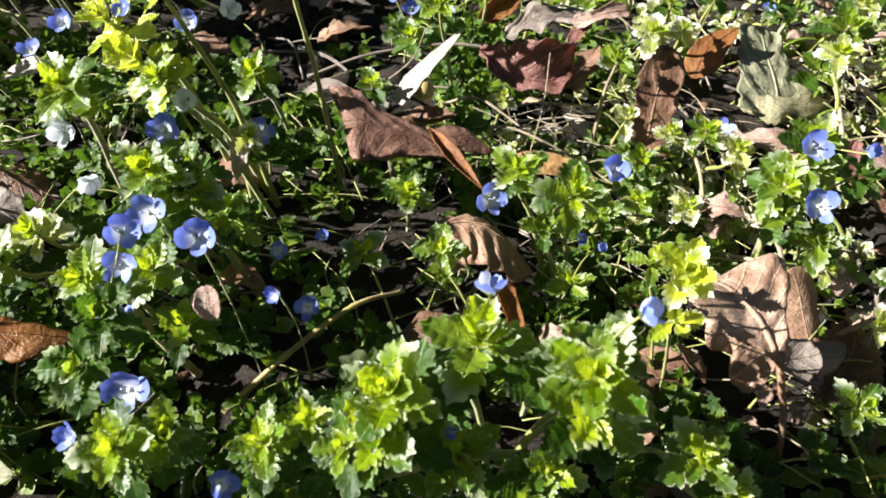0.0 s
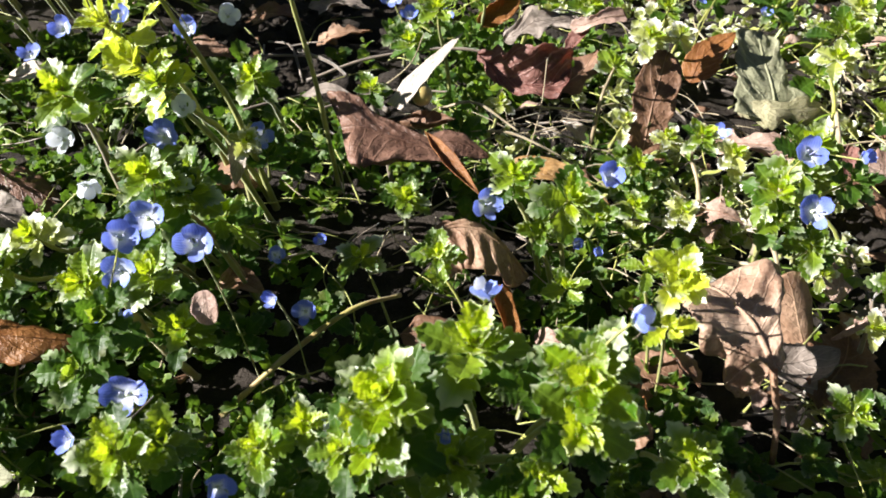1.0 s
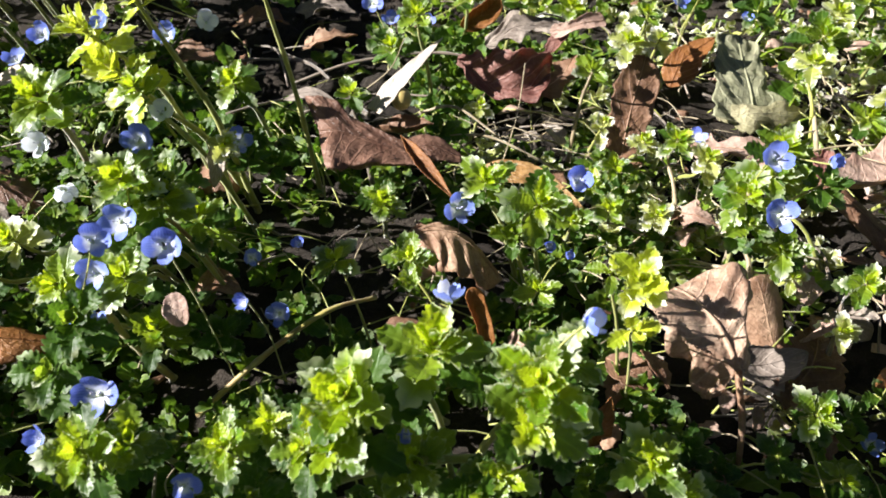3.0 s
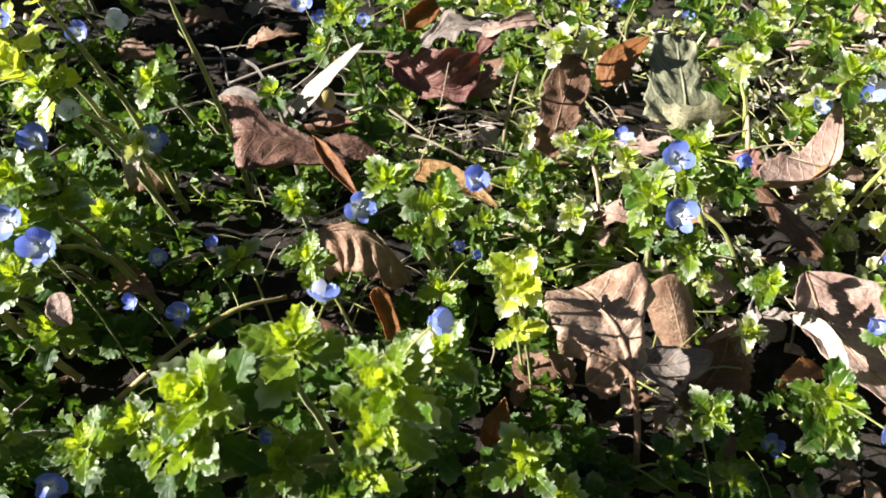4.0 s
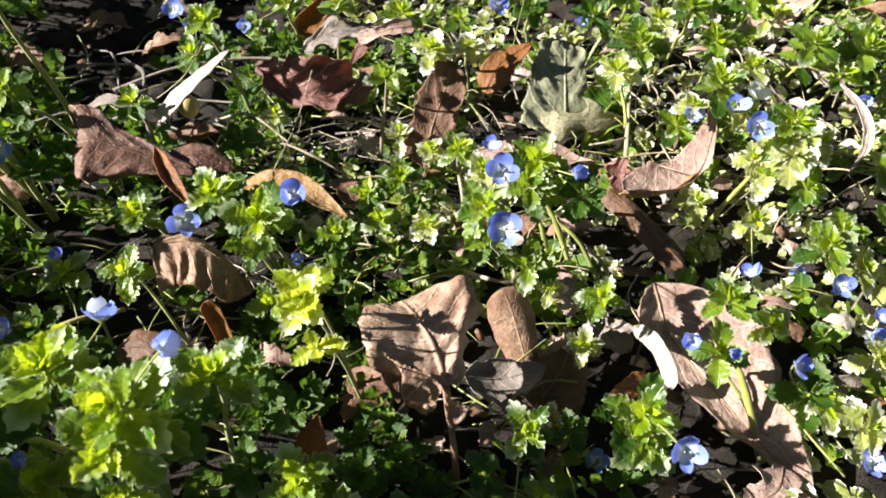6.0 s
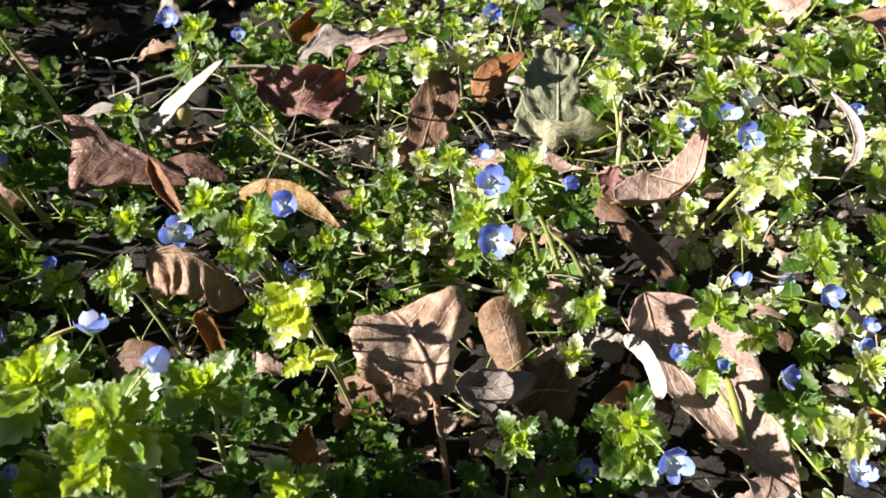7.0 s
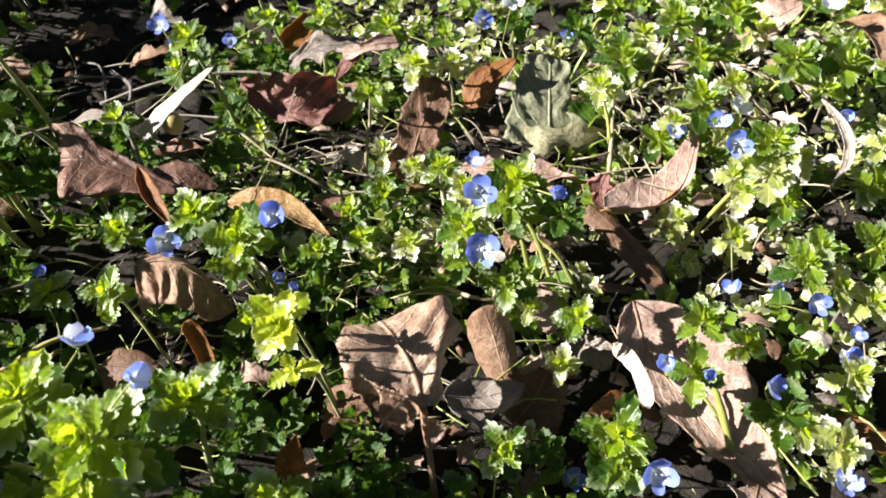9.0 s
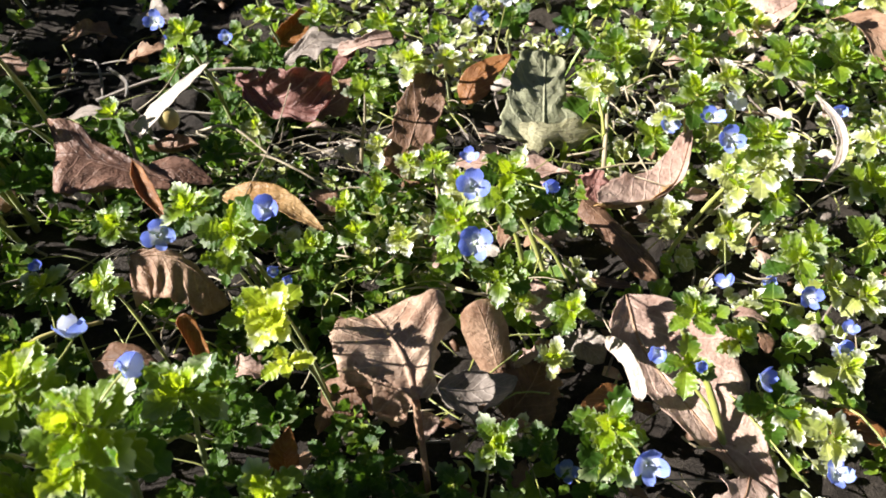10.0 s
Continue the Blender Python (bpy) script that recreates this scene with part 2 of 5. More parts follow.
DEAD = {
    "brown": dead_material("brown_dry_leaf", (0.105, 0.052, 0.030), (0.27, 0.150, 0.090), (0.05, 0.028, 0.018), (0.40, 0.17, 0.06), rough=0.5, veins_light=0.15),
    "tan": dead_material("tan_dry_leaf", (0.19, 0.095, 0.053), (0.50, 0.33, 0.22), (0.10, 0.05, 0.03), (0.55, 0.27, 0.09), 0.25, rough=0.5, veins_light=0.15),
    "buff": dead_material("buff_dry_leaf", (0.25, 0.135, 0.085), (0.64, 0.47, 0.35), (0.12, 0.06, 0.04), (0.58, 0.30, 0.12), 0.25, rough=0.45, veins_light=0.2),
    "russet": dead_material("russet_dry_leaf", (0.10, 0.048, 0.032), (0.27, 0.15, 0.105), (0.035, 0.02, 0.015), (0.36, 0.14, 0.07), rough=0.36, veins_light=0.08),
    "red": dead_material("red_brown_dry_leaf", (0.12, 0.042, 0.034), (0.40, 0.21, 0.17), (0.03, 0.012, 0.010), (0.55, 0.10, 0.05), 0.34, rough=0.42),
    "ochre": dead_material("ochre_dry_leaf", (0.28, 0.15, 0.05), (0.58, 0.38, 0.18), (0.12, 0.06, 0.03), (0.60, 0.32, 0.08), 0.25, rough=0.36, veins_light=0.15),
    "sere": dead_material("yellowish_olive_leaf", (0.27, 0.25, 0.13), (0.54, 0.49, 0.31), (0.15, 0.10, 0.05), (0.40, 0.36, 0.12), 0.25),
    "orange": dead_material("orange_dry_leaf", (0.17, 0.062, 0.018), (0.37, 0.165, 0.055), (0.09, 0.03, 0.012), (0.60, 0.22, 0.04), 0.3, 0.4),
    "bleached": dead_material("bleached_dry_leaf", (0.38, 0.31, 0.26), (0.60, 0.53, 0.46), (0.22, 0.17, 0.13), (0.55, 0.45, 0.33)),
    "grey": dead_material("grey_dry_leaf", (0.15, 0.115, 0.092), (0.33, 0.275, 0.235), (0.07, 0.05, 0.045), (0.25, 0.20, 0.15)),
    "olive": dead_material("olive_fading_leaf", (0.185, 0.19, 0.105), (0.36, 0.35, 0.23), (0.16, 0.10, 0.05), (0.24, 0.26, 0.08), 0.22),
    "pink": dead_material("pinkish_dry_leaf", (0.28, 0.165, 0.125), (0.60, 0.44, 0.36), (0.12, 0.06, 0.04), (0.50, 0.26, 0.13), 0.22, rough=0.5, veins_light=0.2),
}
SOIL = soil_material()


# ---- mesh helpers ----
def mesh_of(name, verts, faces, material, uvs=None):
    me = bpy.data.meshes.new(name)
    me.from_pydata([tuple(v) for v in verts], [], faces)
    if uvs is not None:
        layer = me.uv_layers.new(name="UVMap")
        loops = np.empty(len(me.loops), dtype=np.int32)
        me.loops.foreach_get("vertex_index", loops)
        layer.data.foreach_set("uv", np.asarray(uvs, dtype=np.float32)[loops].ravel())
    me.polygons.foreach_set("use_smooth", [True] * len(me.polygons))
    me.materials.append(material)
    me.update()
    return me


def part(name, mesh, parent, local=None, label=""):
    ob = new(name, mesh)
    ob.parent = parent
    if local is not None:
        ob.matrix_basis = local
    return tagged(ob, label)


def curve_points(points, n):
    """n + 1 points of a smooth curve through the given ones."""
    p = [Vector(v) for v in points]
    if len(p) == 2:
        return [p[0].lerp(p[1], i / n) for i in range(n + 1)]
    out = []
    full = [2 * p[0] - p[1], *p, 2 * p[-1] - p[-2]]
    for i in range(n + 1):
        s = i / n * (len(p) - 1)
        k = min(int(s), len(p) - 2)
        f = s - k
        a, b, c, d = full[k : k + 4]
        out.append(0.5 * (2 * b + (c - a) * f + (2 * a - 5 * b + 4 * c - d) * f * f + (3 * b - a - 3 * c + d) * f**3))
    return out


def tube_data(points, r0, r1, sides=6, steps=10, rough=0.0, knots=0):
    line = curve_points(points, steps)
    verts, faces = [], []
    ref = Vector((0.3, 0.5, 0.8)).normalized()
    for i, c in enumerate(line):
        along = (line[min(i + 1, steps)] - line[max(i - 1, 0)]).normalized()
        a = along.cross(ref).normalized()
        b = along.cross(a)
        r = r0 + (r1 - r0) * i / steps
        if knots and i % max(1, steps // knots) == 0:
            r *= 1.22
        for k in range(sides):
            th = 2 * math.pi * k / sides
            w = r * (1 + rough * noise.noise(c * 900 + Vector((k, i, 0))))
            verts.append(c + a * (w * math.cos(th)) + b * (w * math.sin(th)))
        if i:
            o = (i - 1) * sides
            faces += [(o + k, o + (k + 1) % sides, o + sides + (k + 1) % sides, o + sides + k) for k in range(sides)]
    faces.append(tuple(range(sides))[::-1])
    faces.append(tuple(steps * sides + k for k in range(sides)))
    return verts, faces


def tube(name, points, r0, r1, material, **kw):
    return mesh_of(name, *tube_data(points, r0, r1, **kw), material)


def leaf_data(rng, teeth=5, cols=7, plump=0.44, fold=0.25, droop=0.3, wavy=0.04, notch=0.82):
    """A unit leaf along +Y: ovate blade, broad near its base, blunt forward teeth, quilted between the side veins, folded at the midrib."""
    verts, uvs, faces = [], [], []
    phase, bow = rng.uniform(0, 6.28), rng.uniform(-0.06, 0.06)

    def half_width(v):
        return plump * ((v / 0.46) ** 0.72 if v < 0.46 else 1 - 0.84 * ((v - 0.46) / 0.54) ** 2.1)

    marks = [(0.0, 0.05 / plump, 0.0, 0.0), (0.08, 0.62, 0.0, 0.0)]
    for k in range(teeth):
        low = 0.16 + 0.76 * k / teeth
        marks.append((low, notch * rng.uniform(0.92, 1.04), -0.02 / teeth, 1.0))
        marks.append((low + 0.28 / teeth, rng.uniform(0.95, 1.02), 0.04 / teeth, 0.0))
        marks.append((low + 0.54 / teeth, rng.uniform(1.0, 1.09), 0.12 / teeth, -1.0))
    marks += [(0.93, 0.70, 0.0, 0.5), (1.0, 0.42, 0.0, 0.0)]
    for v, out, slip, swell in marks:
        width = half_width(max(v, 0.02)) if v else plump
        for j in range(cols):
            u = 2 * j / (cols - 1) - 1
            a = abs(u)
            rim = max(0.0, (a - 0.45) / 0.55)
            x = u * width * (1 + (out - 1) * (rim if v > 0.08 else 1)) * rng.uniform(0.97, 1.03) + bow * v * v
            y = v + slip * a + (0.04 * (1 - a) if v == 1.0 else 0.0)
            z = fold * a * width * (1.0 - 0.4 * v) - droop * v * v + 0.10 * v
            z += wavy * math.sin(phase + 9 * v + 3 * u) * a + 0.012 * swell * math.sin(math.pi * min(1, a * 1.1))
            verts.append((x, y, z))
            uvs.append((0.5 + 0.5 * u, v))
    for i in range(len(marks) - 1):
        for j in range(cols - 1):
            k = i * cols + j
            faces.append((k, k + 1, k + cols + 1, k + cols))
    return verts, faces, uvs


leaf_rng = random.Random(5)
LEAF_MESH = {}
for kind in LEAF:
    LEAF_MESH[kind] = []
    for k in range(6):
        d = leaf_data(leaf_rng, teeth=leaf_rng.choice((4, 4, 5)), plump=leaf_rng.uniform(0.34, 0.45), notch=leaf_rng.uniform(0.70, 0.80), fold=leaf_rng.uniform(0.2, 0.6), droop=leaf_rng.uniform(-0.15, 0.4), wavy=leaf_rng.uniform(0.015, 0.05))
        LEAF_MESH[kind].append(mesh_of("leaf_" + kind, d[0], d[1], LEAF[kind], d[2]))


def frame_along(y_axis, up, origin, size, wide=1.0):
    """A matrix whose Y runs along y_axis and whose Z leans to up."""
    y = y_axis.normalized()
    x = y.cross(up)
    if x.length < 1e-5:
        x = y.cross(Vector((1, 0, 0)))
    x.normalize()
    z = x.cross(y)
    m = Matrix((x * size * wide, y * size, z * size)).transposed().to_4x4()
    m.translation = origin
    return m


# ---- speedwell plants ----
SHOOTS = []


def shoot(x, y, z, r, look_of="green", lean=None, base=None, pairs=7, seed=0, loose=1.0, stem="green", thick=0.0008, label="", stretch=1.0, young=True):
    """One speedwell shoot: a crown of toothed leaves whose top is at (x, y, z), leaves of length r, on a stem from the ground."""
    rng = random.Random(seed + int(x * 1e4) * 7 + int(y * 1e4))
    r *= 0.88 if look_of == "pale" else 1.0
    top = Vector((x, y, z - 0.15 * r))
    lean = lean or (rng.uniform(-0.3, 0.3), rng.uniform(-0.35, 0.15))
    axis = Vector((lean[0], lean[1] - 0.22, 1)).normalized()
    if base is None:
        foot = Vector((x - axis.x * z * 0.7 + rng.uniform(-0.006, 0.006), y - axis.y * z * 0.7 + 0.3 * z, -0.001))
    else:
        foot = Vector((*base, -0.001))
    ob = new("speedwell_plant")
    ob.location = foot
    mid = top - axis * min(r * 1.6 * stretch, z * 0.8)
    mid.z = max(mid.z, 0.002)
    line = [foot - foot, (mid - foot) * 0.55 + Vector((0, 0, 0.1 * z)), mid - foot, top - foot]
    part("stem", tube("stem", line, thick * 1.15, thick * 0.6, STEM[stem], sides=6, steps=12, knots=4), ob)
    spine = curve_points(line, 40)
    total = sum((spine[i + 1] - spine[i]).length for i in range(40))
    turn = rng.uniform(0, math.pi)
    along = 0.0
    side = axis.cross(Vector((0.2, 0.9, 0.1))).normalized()
    other = axis.cross(side)
    pairs = max(2, round(0.85 * pairs) + 2)
    for i in range(pairs):
        s = i / max(1, pairs - 1)
        length = r * min(0.92, 0.38 + 0.72 * s) * rng.uniform(0.85, 1.15)
        open_angle = radians(12 + 80 * s ** 0.85)
        want, run, k = along, 0.0, 40
        while k > 0 and run < want:
            run += (spine[k] - spine[k - 1]).length
            k -= 1
        at = spine[k]
        for half in (0, 1):
            th = turn + i * math.pi * 0.5 + half * math.pi + rng.uniform(-0.3, 0.3)
            out = side * math.cos(th) + other * math.sin(th)
            a = open_angle + radians(rng.uniform(-14, 14)) * loose
            way = axis * math.cos(a) + out * math.sin(a)
            up = axis * math.sin(a) - out * math.cos(a) + 0.25 * loose * Vector((rng.uniform(-1, 1), rng.uniform(-1, 1), rng.uniform(-1, 1)))
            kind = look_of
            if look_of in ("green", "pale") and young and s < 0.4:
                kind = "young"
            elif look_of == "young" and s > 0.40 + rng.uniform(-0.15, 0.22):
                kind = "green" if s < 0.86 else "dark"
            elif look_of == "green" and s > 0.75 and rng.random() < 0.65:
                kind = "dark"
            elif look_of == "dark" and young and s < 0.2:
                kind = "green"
            m = frame_along(way, up, at + out * (0.05 * r), length, rng.uniform(0.85, 1.14) * (0.80 + 0.18 * s))
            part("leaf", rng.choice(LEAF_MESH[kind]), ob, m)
        along += min(r * stretch * (0.03 + 0.13 * s), total * 0.9 / pairs)
    names = {"green": "leafy green speedwell shoot with toothed leaves on creeping stem", "young": "bright yellow-green speedwell shoot with crisp toothed leaves", "dark": "dark green speedwell shoot growing low, shade partly put into its leaf colour", "lime": "bright lime speedwell rosette with cream-white leaf margins", "pale": "sun-bleached pale green speedwell shoot with hairy toothed leaves, sun glare in their colour"}
    tagged(ob, label or names[look_of], "plant", "speedwell plants")
    SHOOTS.append((ob, top - axis * (0.35 * r), top))
    return ob


def petal_data(length, width, cup, notch, seed):
    rng = random.Random(seed)
    rows, cols = 6, 5
    verts, uvs, faces = [], [], []
    for i in range(rows + 1):
        v = i / rows
        w = width * 0.5 * (0.26 + 0.74 * math.sin(math.pi * 0.5 * min(1, v * 1.6)) ** 0.9) * (1 if v < 0.58 else math.sqrt(max(0.0, 1 - ((v - 0.58) / 0.46) ** 2)))
        for j in range(cols):
            u = 2 * j / (cols - 1) - 1
            yy = v * length - (notch * length * (1 - abs(u)) if i == rows else 0.0)
            zz = cup * length * v * v + 0.12 * width * u * u * v + 0.012 * length * math.sin(7 * u + seed + 4 * v) + rng.uniform(-0.006, 0.006) * length
            verts.append((u * w, yy, zz))
            uvs.append((0.5 + 0.5 * u, v))
    for i in range(rows):
        for j in range(cols - 1):
            a = i * cols + j
            faces.append((a, a + 1, a + cols + 1, a + cols))
    return verts, faces, uvs


PETAL_MESH = {}
for key, length, width in (("upper", 1.06, 1.10), ("side", 1.04, 0.98), ("lower", 1.0, 0.70)):
    for tone in ("upper", "lower", "white"):
        PETAL_MESH[key, tone] = [mesh_of("petal_" + key, d[0], d[1], PETAL[tone], d[2]) for d in (petal_data(length, width, c, n, s) for c, n, s in ((0.16, 0.02, 1), (0.26, -0.02, 2), (0.34, 0.03, 3)))]
SEPAL_MESH = [mesh_of("sepal", d[0], d[1], LEAF["green"], d[2]) for d in (leaf_data(leaf_rng, teeth=1, cols=3, plump=0.22, fold=0.3, droop=-0.2),)]


def ball_data(c, r, rings=4, segs=6, long=1.0):
    verts, faces = [], []
    for i in range(rings + 1):
        ph = math.pi * i / rings
        for k in range(segs):
            th = 2 * math.pi * k / segs
            verts.append((c[0] + r * math.sin(ph) * math.cos(th), c[1] + r * math.sin(ph) * math.sin(th), c[2] + r * long * math.cos(ph)))
    for i in range(rings):
        for k in range(segs):
            a, b = i * segs + k, i * segs + (k + 1) % segs
            faces.append((a, b, b + segs, a + segs))
    return verts, faces


EYE_MESH = mesh_of("eye", *ball_data((0, 0, 0.05), 0.13, 4, 8, 0.7), stem_material("flower_eye", (0.55, 0.64, 0.34), (0.7, 0.75, 0.5)))
ANTHER_MAT = stem_material("anther", (0.35, 0.36, 0.55), (0.55, 0.55, 0.68))
sv, sf = tube_data([(0, 0, 0), (0.02, 0.1, 0.25), (0, 0.18, 0.36)], 0.022, 0.02, sides=5, steps=4)
bv, bf = ball_data((0, 0.20, 0.40), 0.055, 4, 6, 1.3)
STAMEN_MESH = mesh_of("stamen", sv + [Vector(v) for v in bv], sf + [tuple(i + len(sv) for i in f) for f in bf], ANTHER_MAT)


def flower(x, y, z, d=0.010, face=(0.0, -0.55, 0.8), spin=0.0, tone="blue", cup=0.0, plant=None):
    """A four-petalled speedwell flower, d metres across, on a thin stalk from the nearest shoot."""
    rng = random.Random(int(x * 1e5) + int(y * 1e5) * 3)
    centre, n = Vector((x, y, z)), Vector(face).normalized()
    if plant is None:
        plant = min(SHOOTS, key=lambda s: (s[1] - centre).length)
    ob, joint, _ = plant
    foot = ob.location
    if (joint - centre).length > 0.03:
        ob = new("speedwell_plant")
        ob.location = foot = Vector((x + rng.uniform(-0.008, 0.008), y + 0.01, -0.001))
        joint = Vector((foot.x, foot.y, 0.004))
        part("stem", tube("stem", [(0, 0, 0), (0, 0, 0.005)], 0.0006, 0.0005, STEM["green"], steps=2), ob)
        tagged(ob, "single blue speedwell flower on a thin stalk", "plant", "speedwell plants")
    hub = centre - n * (0.10 * d)
    stalk = [joint - foot, joint.lerp(hub, 0.6) - foot - n * (0.30 * d) + Vector((0, 0.10 * d, 0)), hub - n * (0.08 * d) - foot, hub - foot]
    bloom = part("flower", tube("flower", stalk, 0.00022, 0.00030, STEM["green"], sides=5, steps=10), ob)
    # y of the flower's own frame: the broad upper petal
    up = Vector((0, 0.35, 1)) - n * n.dot(Vector((0, 0.35, 1)))
    base = frame_along(up, n, hub - foot, 0.5 * d) @ pose(0, 0, 0, 0, 0, spin)
    tones = {"blue": ("upper", "upper", "upper", "lower"), "pale": ("upper", "upper", "lower", "lower"), "white": ("white",) * 4, "faded": ("lower", "lower", "white", "lower"), "mixed": ("upper", "upper", "white", "white"), "deep": ("upper",) * 4}[tone]
    for k, (key, turn) in enumerate((("upper", 0), ("side", 90), ("side", -90), ("lower", 180))):
        m = base @ pose(0, 0, 0, 0, 0, turn + rng.uniform(-7, 7)) @ pose(0, 0.0, 0.02 * (k % 2), 14 + cup + rng.uniform(-8, 10), rng.uniform(-8, 8), 0)
        part("petal", rng.choice(PETAL_MESH[key, tones[k]]), bloom, m)
    for k in range(4):
        m = base @ pose(0, 0, 0, 0, 0, 45 + 90 * k) @ pose(0, 0.03, -0.08, 8 + cup * 0.8, 0, 0) @ Matrix.Scale(0.62, 4)
        part("sepal", SEPAL_MESH[0], bloom, m)
    part("eye", EYE_MESH, bloom, base)
    for turn in (55, -55):
        part("stamen", STAMEN_MESH, bloom, base @ pose(0, 0, 0.03, 0, 0, turn))
    return bloom


# ---- dry leaves ----
OUTLINE = {
    "ovate": lambda v: math.sin(math.pi * v**0.72) ** 0.75,
    "lance": lambda v: math.sin(math.pi * v**0.85) ** 1.1,
    "round": lambda v: math.sqrt(max(0.0, math.sin(math.pi * v))),
    "heart": lambda v: (math.sin(math.pi * (0.10 + 0.90 * v) ** 0.62)) ** 0.8,
    "lobed": lambda v: math.sin(math.pi * v**0.75) ** 0.7 * (0.80 + 0.24 * math.cos(v * 17.0)),
    "shell": lambda v: min(1.0, 0.12 + 1.5 * v) * min(1.0, (1.0 - v) * 6) ** 0.5,
    "lip": lambda v: min(1.0, 0.18 + 0.9 * v + (0.5 if 0.12 < v < 0.26 else 0.0)) * min(1.0, (1.0 - v) * 6) ** 0.5,
    "slab": lambda v: min(1.0, 9 * v, 9 * (1 - v)) ** 0.5,
    "tongue": lambda v: min(1.0, 0.55 + 0.9 * v) * min(1.0, (1.0 - v) * 4.5) ** 0.5,
    "hooded": lambda v: min(1.0, 0.30 + 2.6 * v) * (1.0 if v < 0.62 else 1.0 - 1.55 * (v - 0.62)),
    "wedge": lambda v: min(1.0, 0.16 + 1.25 * v) * min(1.0, (1.0 - v) * 30) ** 0.3,
    "flag": lambda v: min(1.0, 14 * v) ** 0.5 * (1.0 - 0.45 * v) * min(1.0, (1.0 - v) * 12) ** 0.5,
    "shoulder": lambda v: min(1.0, 0.55 + 2.0 * v) if v < 0.28 else max(0.36, 1.0 - 4.0 * (v - 0.28)) * min(1.0, (1.0 - v) * 12) ** 0.6,
}


def dead_leaf(points, side, wl, wr, cl=0.3, cr=0.3, shape="ovate", tone="brown", label="", seed=0, crumple=0.0015, pleat=0.0, pleats=8, petiole=None, stalk=0.0007, ragged=0.08, rows=30, cols=21, midrib=True, rib=0.0, side_l=None, crease_l=None, crease_r=None, rib_tone=None, skew=False):
    """A dry leaf: its midrib runs through points, its blade wl and wr metres to either hand along side (side_l for the other hand), edges
    curled by cl and cr radians. crease: (where across at the base, where at the tip, radians or the way it hangs) of a sharp fold in that half.
    skew: the blade runs straight along side, not square to the midrib."""
    line = curve_points(points, rows)
    origin = line[0].copy()
    right = Vector(side).normalized()
    left = -Vector(side_l).normalized() if side_l else right
    shape_l, shape_r = (shape, shape) if isinstance(shape, str) else shape
    off = Vector((seed * 3.1, seed * 1.7, seed * 0.9))
    upper, normals, uvs, ribs = [], [], [], []
    middle = cols // 2
    for i, c in enumerate(line):
        v = i / rows
        along = (line[min(i + 1, rows)] - line[max(i - 1, 0)]).normalized()
        row = {}
        for hand, way, w0, th, kind, crease in ((-1, left, wl, cl, shape_l, crease_l), (1, right, wr, cr, shape_r, crease_r)):
            s = way if skew else (way - along * way.dot(along)).normalized()
            n = s.cross(along).normalized()
            if n.dot(Vector((0, -0.6, 0.8))) < 0:
                n.negate()
            w = w0 * max(0.015, OUTLINE[kind](min(0.999, max(0.001, v))))
            p0 = c.copy()
            for j in range(middle + 1):
                a = j / middle
                u = hand * a
                bend, drop = th * a, 0.0
                if crease:
                    k = max(0.0, min(1.0, (a - crease[0] - (crease[1] - crease[0]) * v) / 0.10 + 0.5))
                    drop = k * k * (3 - 2 * k)
                    if isinstance(crease[2], float):
                        bend += crease[2] * drop
                way_out = s * (hand * math.cos(bend)) + n * math.sin(bend)
                face = n * math.cos(bend) - s * (hand * math.sin(bend))
                if crease and not isinstance(crease[2], float):
                    way_out = way_out.lerp(Vector(crease[2]).normalized(), drop).normalized()
                    face = way_out.cross(along) * hand
                    face = -face if face.dot(n + s * (0.6 * hand)) < 0 else face
                face.normalize()
                if j:
                    p0 = p0 + way_out * (w / middle)
                tear = 1 + ragged * (1.5 * noise.noise(Vector((v * 9, 5.0 * hand, 0)) + off) + 0.7 * noise.noise(Vector((v * 34, 9.0 * hand, 1)) + off)) * a
                p = c + (p0 - c) * tear
                k = noise.noise(p * 70 + off) * crumple + noise.noise(p * 210 + off) * crumple * 0.45
                k += noise.noise(p * 30 + off) * crumple * 1.3
                k *= 0.25 + 0.75 * a
                k += 0.16 * w * a * a * noise.noise(Vector((v * 6, 3.0 * hand, 2)) + off)
                k += pleat * math.sin(2 * math.pi * (pleats * v - 1.4 * a)) * min(1.0, 3 * a)
                row[hand * j] = (p + face * k - origin, face, (0.5 + 0.5 * u, v))
        for j in range(-middle, middle + 1):
            p, n, uv = row[j]
            upper.append(p)
            normals.append(n)
            uvs.append(uv)
        ribs.append(row[0][0] + row[0][1] * 0.0001)
    cols = 2 * middle + 1
    count = len(upper)
    lower = [p - n * 0.00022 for p, n in zip(upper, normals)]
    faces = []
    for i in range(rows):
        for j in range(cols - 1):
            a = i * cols + j
            faces.append((a, a + 1, a + cols + 1, a + cols))
    faces += [tuple(count + k for k in f[::-1]) for f in faces]
    rim = [j for j in range(cols)] + [i * cols + cols - 1 for i in range(1, rows + 1)] + [rows * cols + j for j in range(cols - 2, -1, -1)] + [i * cols for i in range(rows - 1, 0, -1)]
    for k in range(len(rim)):
        a, b = rim[k], rim[(k + 1) % len(rim)]
        faces.append((b, a, count + a, count + b))
    ob = new("dead_leaf", mesh_of("dead_leaf", upper + lower, faces, DEAD[tone], uvs + uvs))
    ob.location = origin
    width = max(wl, wr)
    if midrib:
        part("midrib", tube("midrib", ribs[:: max(1, rows // 8)], rib or 0.00034 * width / 0.015, 0.3 * rib or 0.00015, DEAD[rib_tone or ("tan" if tone in ("brown", "tan", "pink", "bleached") else tone)], sides=6, steps=24), ob)
